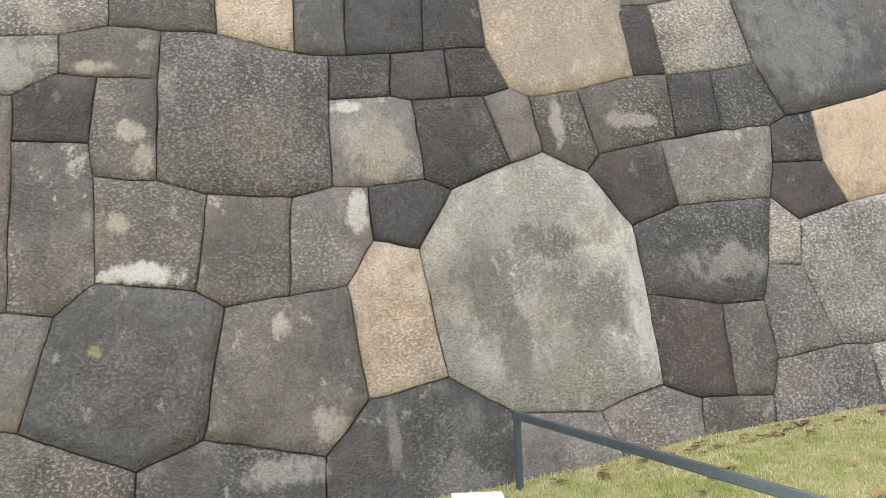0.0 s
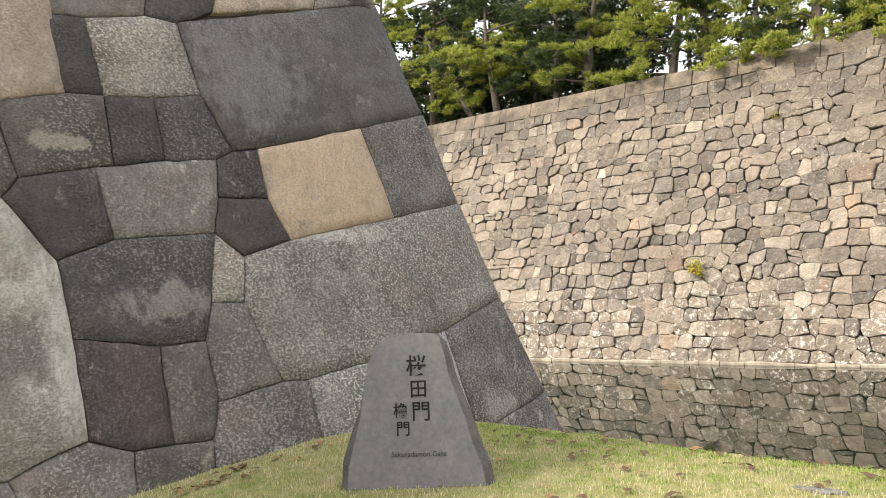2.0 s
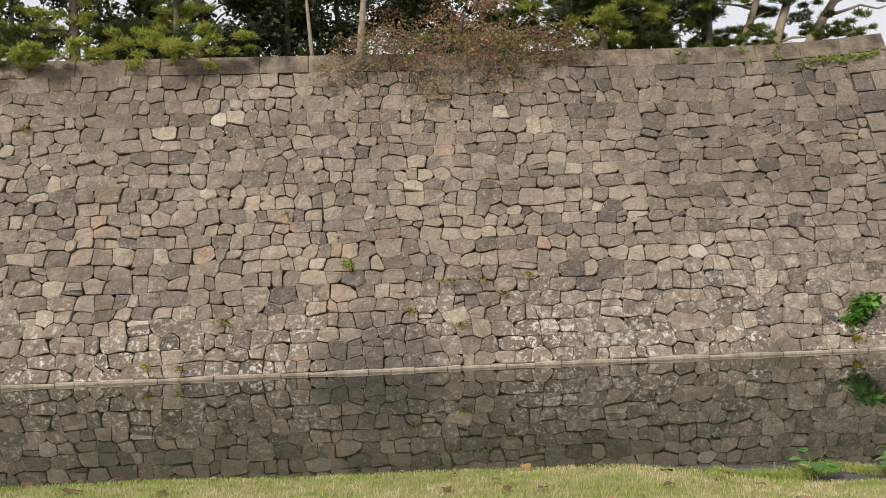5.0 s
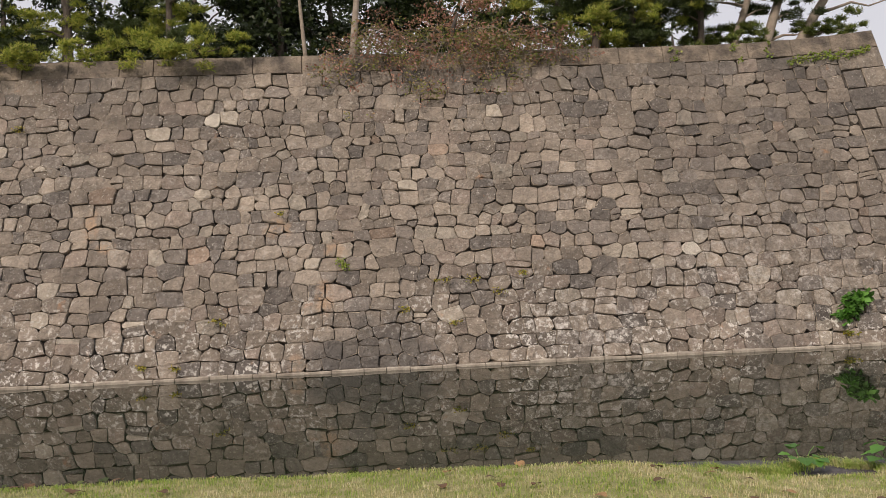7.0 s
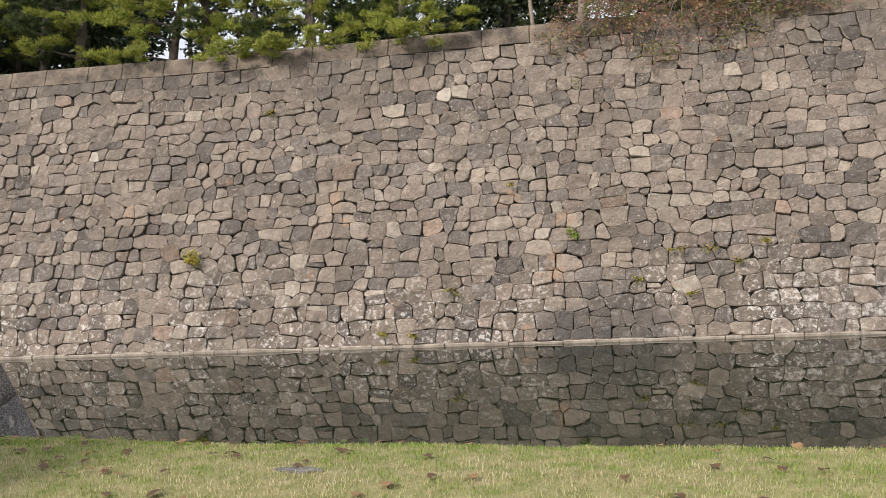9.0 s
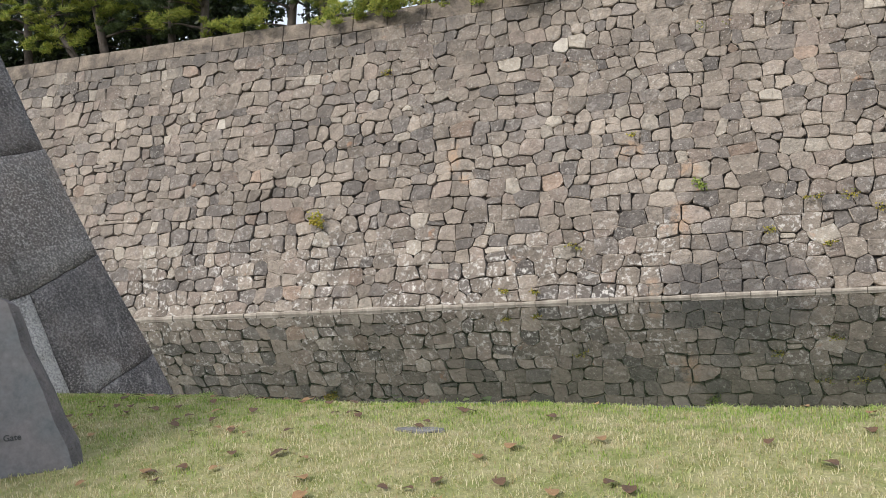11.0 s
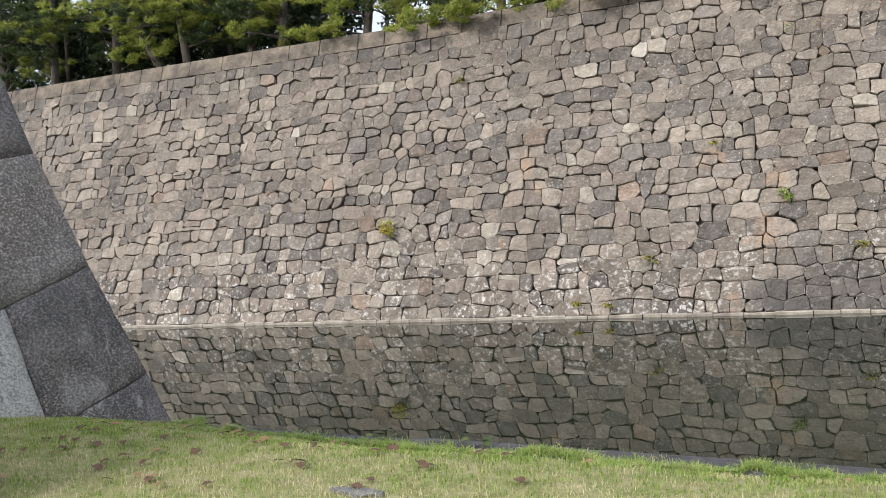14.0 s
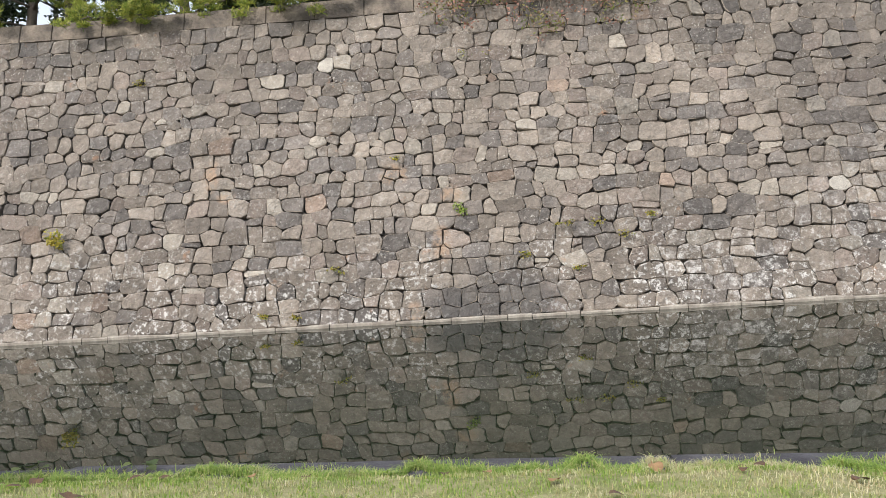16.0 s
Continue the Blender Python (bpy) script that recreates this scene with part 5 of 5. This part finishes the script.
laid_stone("blue", (4.94, 3.16), (5.15, 2.63), (5.43, 2.67), (6.82, 3.01), (7.88, 3.28), (7.58, 4.64), (6.59, 4.37), (4.84, 3.86))
laid_stone("pale", (3.99, 3.03), (4.45, 3.07), (4.94, 3.16), (4.84, 3.86), (4.52, 3.88), (3.94, 3.74))
laid_stone("dark", (3.67, 3.02), (3.99, 3.03), (3.94, 3.74), (3.58, 3.72))
laid_stone("dark", (3.97, 2.41), (4.44, 2.49), (4.45, 3.07), (3.99, 3.03))
laid_stone("blue", (4.44, 2.49), (4.95, 2.53), (5.15, 2.63), (4.94, 3.16), (4.45, 3.07))
laid_stone("grey", (3.86, 1.79), (4.78, 1.84), (4.89, 2.17), (4.95, 2.53), (4.44, 2.49), (3.97, 2.41), (3.80, 2.39))
laid_stone("dark", (4.89, 2.17), (5.43, 2.18), (5.43, 2.67), (5.15, 2.63), (4.95, 2.53))
laid_stone("purple", (4.78, 1.84), (5.03, 1.63), (5.58, 1.78), (5.43, 2.18), (4.89, 2.17))
laid_stone("grey", (3.58, 3.72), (3.94, 3.74), (4.52, 3.88), (4.67, 4.54), (3.65, 4.38))
laid_stone("dark", (4.52, 3.88), (4.84, 3.86), (5.26, 4.06), (5.53, 4.67), (4.67, 4.54))
laid_stone("tan", (5.26, 4.06), (6.59, 4.37), (6.84, 4.87), (5.53, 4.67))
laid_stone("grey", (6.59, 4.37), (7.58, 4.64), (7.48, 4.97), (6.84, 4.87))
laid_stone("slate", (7.30, 0.80), (7.42, -0.45), (7.73, -0.22), (8.64, -0.01), (8.32, 1.10))
laid_stone("slate", (7.73, -0.22), (7.42, -0.45), (8.80, -0.68), (8.64, -0.01))
laid_stone("grey", (-2.00, 3.30), (-1.25, 3.32), (-0.88, 3.41), (-0.89, 3.95), (-2.03, 3.90))
laid_stone("grey", (-1.97, 2.80), (-1.58, 2.80), (-1.25, 2.99), (-1.25, 3.32), (-2.00, 3.30))
laid_stone("brown", (-1.25, 2.99), (-0.96, 2.96), (-0.50, 2.96), (-0.47, 3.37), (-0.88, 3.41), (-1.25, 3.32))
laid_stone("brown", (-0.88, 3.41), (-0.47, 3.37), (-0.03, 3.36), (-0.02, 3.99), (-0.89, 3.95))
laid_stone("tan", (-0.03, 3.36), (0.60, 3.20), (0.63, 4.02), (-0.02, 3.99))
laid_stone("blue", (0.60, 3.20), (0.88, 3.17), (1.04, 3.18), (1.07, 4.04), (0.63, 4.02))
laid_stone("dark", (1.04, 3.18), (1.42, 3.20), (1.71, 3.23), (1.76, 4.07), (1.07, 4.04))
laid_stone("dark", (1.71, 3.23), (1.90, 3.25), (2.29, 3.27), (2.26, 4.09), (1.76, 4.07))
laid_stone("tan", (2.29, 3.27), (2.45, 2.89), (2.62, 2.81), (3.08, 2.87), (3.67, 3.02), (3.68, 4.15), (2.26, 4.09))
laid_stone("purple", (-1.57, 2.43), (-1.02, 2.41), (-0.96, 2.96), (-1.25, 2.99), (-1.58, 2.80))
laid_stone("brown", (-1.02, 2.41), (-0.98, 2.14), (-0.52, 2.10), (-0.50, 2.96), (-0.96, 2.96))
laid_stone("slate", (-0.50, 2.96), (-0.52, 2.10), (-0.14, 1.98), (0.51, 1.94), (0.83, 2.02), (0.86, 2.77), (0.88, 3.17), (0.60, 3.20), (-0.03, 3.36), (-0.47, 3.37))
laid_stone("dark", (0.86, 2.77), (1.38, 2.81), (1.42, 3.20), (1.04, 3.18), (0.88, 3.17))
laid_stone("dark", (1.38, 2.81), (1.56, 2.77), (1.91, 2.80), (1.90, 3.25), (1.71, 3.23), (1.42, 3.20))
laid_stone("dark", (1.91, 2.80), (2.20, 2.81), (2.45, 2.89), (2.29, 3.27), (1.90, 3.25))
laid_stone("grey", (0.83, 2.02), (1.12, 2.01), (1.60, 2.07), (1.56, 2.77), (1.38, 2.81), (0.86, 2.77))
laid_stone("dark", (1.60, 2.07), (1.82, 1.98), (2.37, 2.20), (2.20, 2.81), (1.91, 2.80), (1.56, 2.77))
laid_stone("grey", (2.37, 2.20), (2.67, 2.30), (2.65, 2.50), (2.62, 2.81), (2.45, 2.89), (2.20, 2.81))
laid_stone("brown", (2.65, 2.50), (2.67, 2.30), (3.05, 2.11), (3.19, 2.27), (3.15, 2.49), (3.08, 2.87), (2.62, 2.81))
laid_stone("brown", (3.15, 2.49), (3.19, 2.27), (3.80, 2.39), (3.97, 2.41), (3.99, 3.03), (3.67, 3.02), (3.08, 2.87))
laid_stone("brown", (-1.88, 1.15), (-1.55, 1.14), (-1.57, 2.43), (-1.58, 2.80), (-1.97, 2.80))
laid_stone("grey", (-1.55, 1.14), (-1.24, 1.09), (-0.96, 1.32), (-0.98, 2.14), (-1.02, 2.41), (-1.57, 2.43))
laid_stone("brown", (-0.96, 1.32), (-0.25, 1.23), (-0.14, 1.98), (-0.52, 2.10), (-0.98, 2.14))
laid_stone("brown", (-0.25, 1.23), (-0.04, 1.10), (0.44, 1.16), (0.51, 1.94), (-0.14, 1.98))
laid_stone("grey", (0.44, 1.16), (0.89, 1.22), (1.13, 1.57), (1.12, 2.01), (0.83, 2.02), (0.51, 1.94))
laid_stone("dark", (1.13, 1.57), (1.49, 1.49), (1.82, 1.98), (1.60, 2.07), (1.12, 2.01))
laid_stone("tan", (0.89, 1.22), (0.99, 0.36), (1.62, 0.48), (1.49, 1.49), (1.13, 1.57))
laid_stone("boulder", (1.49, 1.49), (1.62, 0.48), (2.13, 0.17), (2.82, 0.13), (3.39, 0.30), (3.40, 1.03), (3.38, 1.62), (3.05, 2.11), (2.67, 2.30), (2.37, 2.20), (1.82, 1.98))
laid_stone("purple", (3.38, 1.62), (3.86, 1.79), (3.80, 2.39), (3.19, 2.27), (3.05, 2.11))
laid_stone("blue", (-1.45, 0.31), (-0.68, -0.01), (-0.22, 0.17), (-0.04, 1.10), (-0.25, 1.23), (-0.96, 1.32), (-1.24, 1.09))
laid_stone("grey", (-1.84, 0.36), (-1.45, 0.31), (-1.24, 1.09), (-1.55, 1.14), (-1.88, 1.15))
laid_stone("brown", (-0.22, 0.17), (0.64, -0.02), (0.99, 0.36), (0.89, 1.22), (0.44, 1.16), (-0.04, 1.10))
laid_stone("brown", (-1.80, -0.43), (-0.71, -0.55), (-0.68, -0.01), (-1.45, 0.31), (-1.84, 0.36))
laid_stone("blue", (-0.71, -0.55), (0.60, -0.69), (0.64, -0.02), (-0.22, 0.17), (-0.68, -0.01))
laid_stone("blue", (0.60, -0.69), (2.02, -0.85), (2.13, 0.17), (1.62, 0.48), (0.99, 0.36), (0.64, -0.02))
laid_stone("grey", (2.02, -0.85), (2.91, -0.79), (2.99, -0.29), (2.82, 0.13), (2.13, 0.17))

# courses above and beyond the part seen close
for c, (z0, z1) in enumerate(((4.55, 5.3), (5.3, 6.1), (6.1, 6.9))):
    u = corner_u(z0)
    while u > -6:
        wide = stone_rng.uniform(1.0, 1.8)
        laid_stone(stone_rng.choice(("grey", "dark", "brown", "grey", "purple")), (u - wide, z0), (u, z0), (u - 0.262 * (z1 - z0), z1), (u - wide - 0.262 * (z1 - z0), z1))
        u -= wide
for c in range(6):
    z0 = -0.75 + c * 0.88
    u = -2.05
    while u > -6:
        wide = stone_rng.uniform(1.0, 1.6)
        laid_stone(stone_rng.choice(("grey", "dark", "brown", "brown")), (u - wide, z0), (u, z0), (u, z0 + 0.88), (u - wide, z0 + 0.88))
        u -= wide
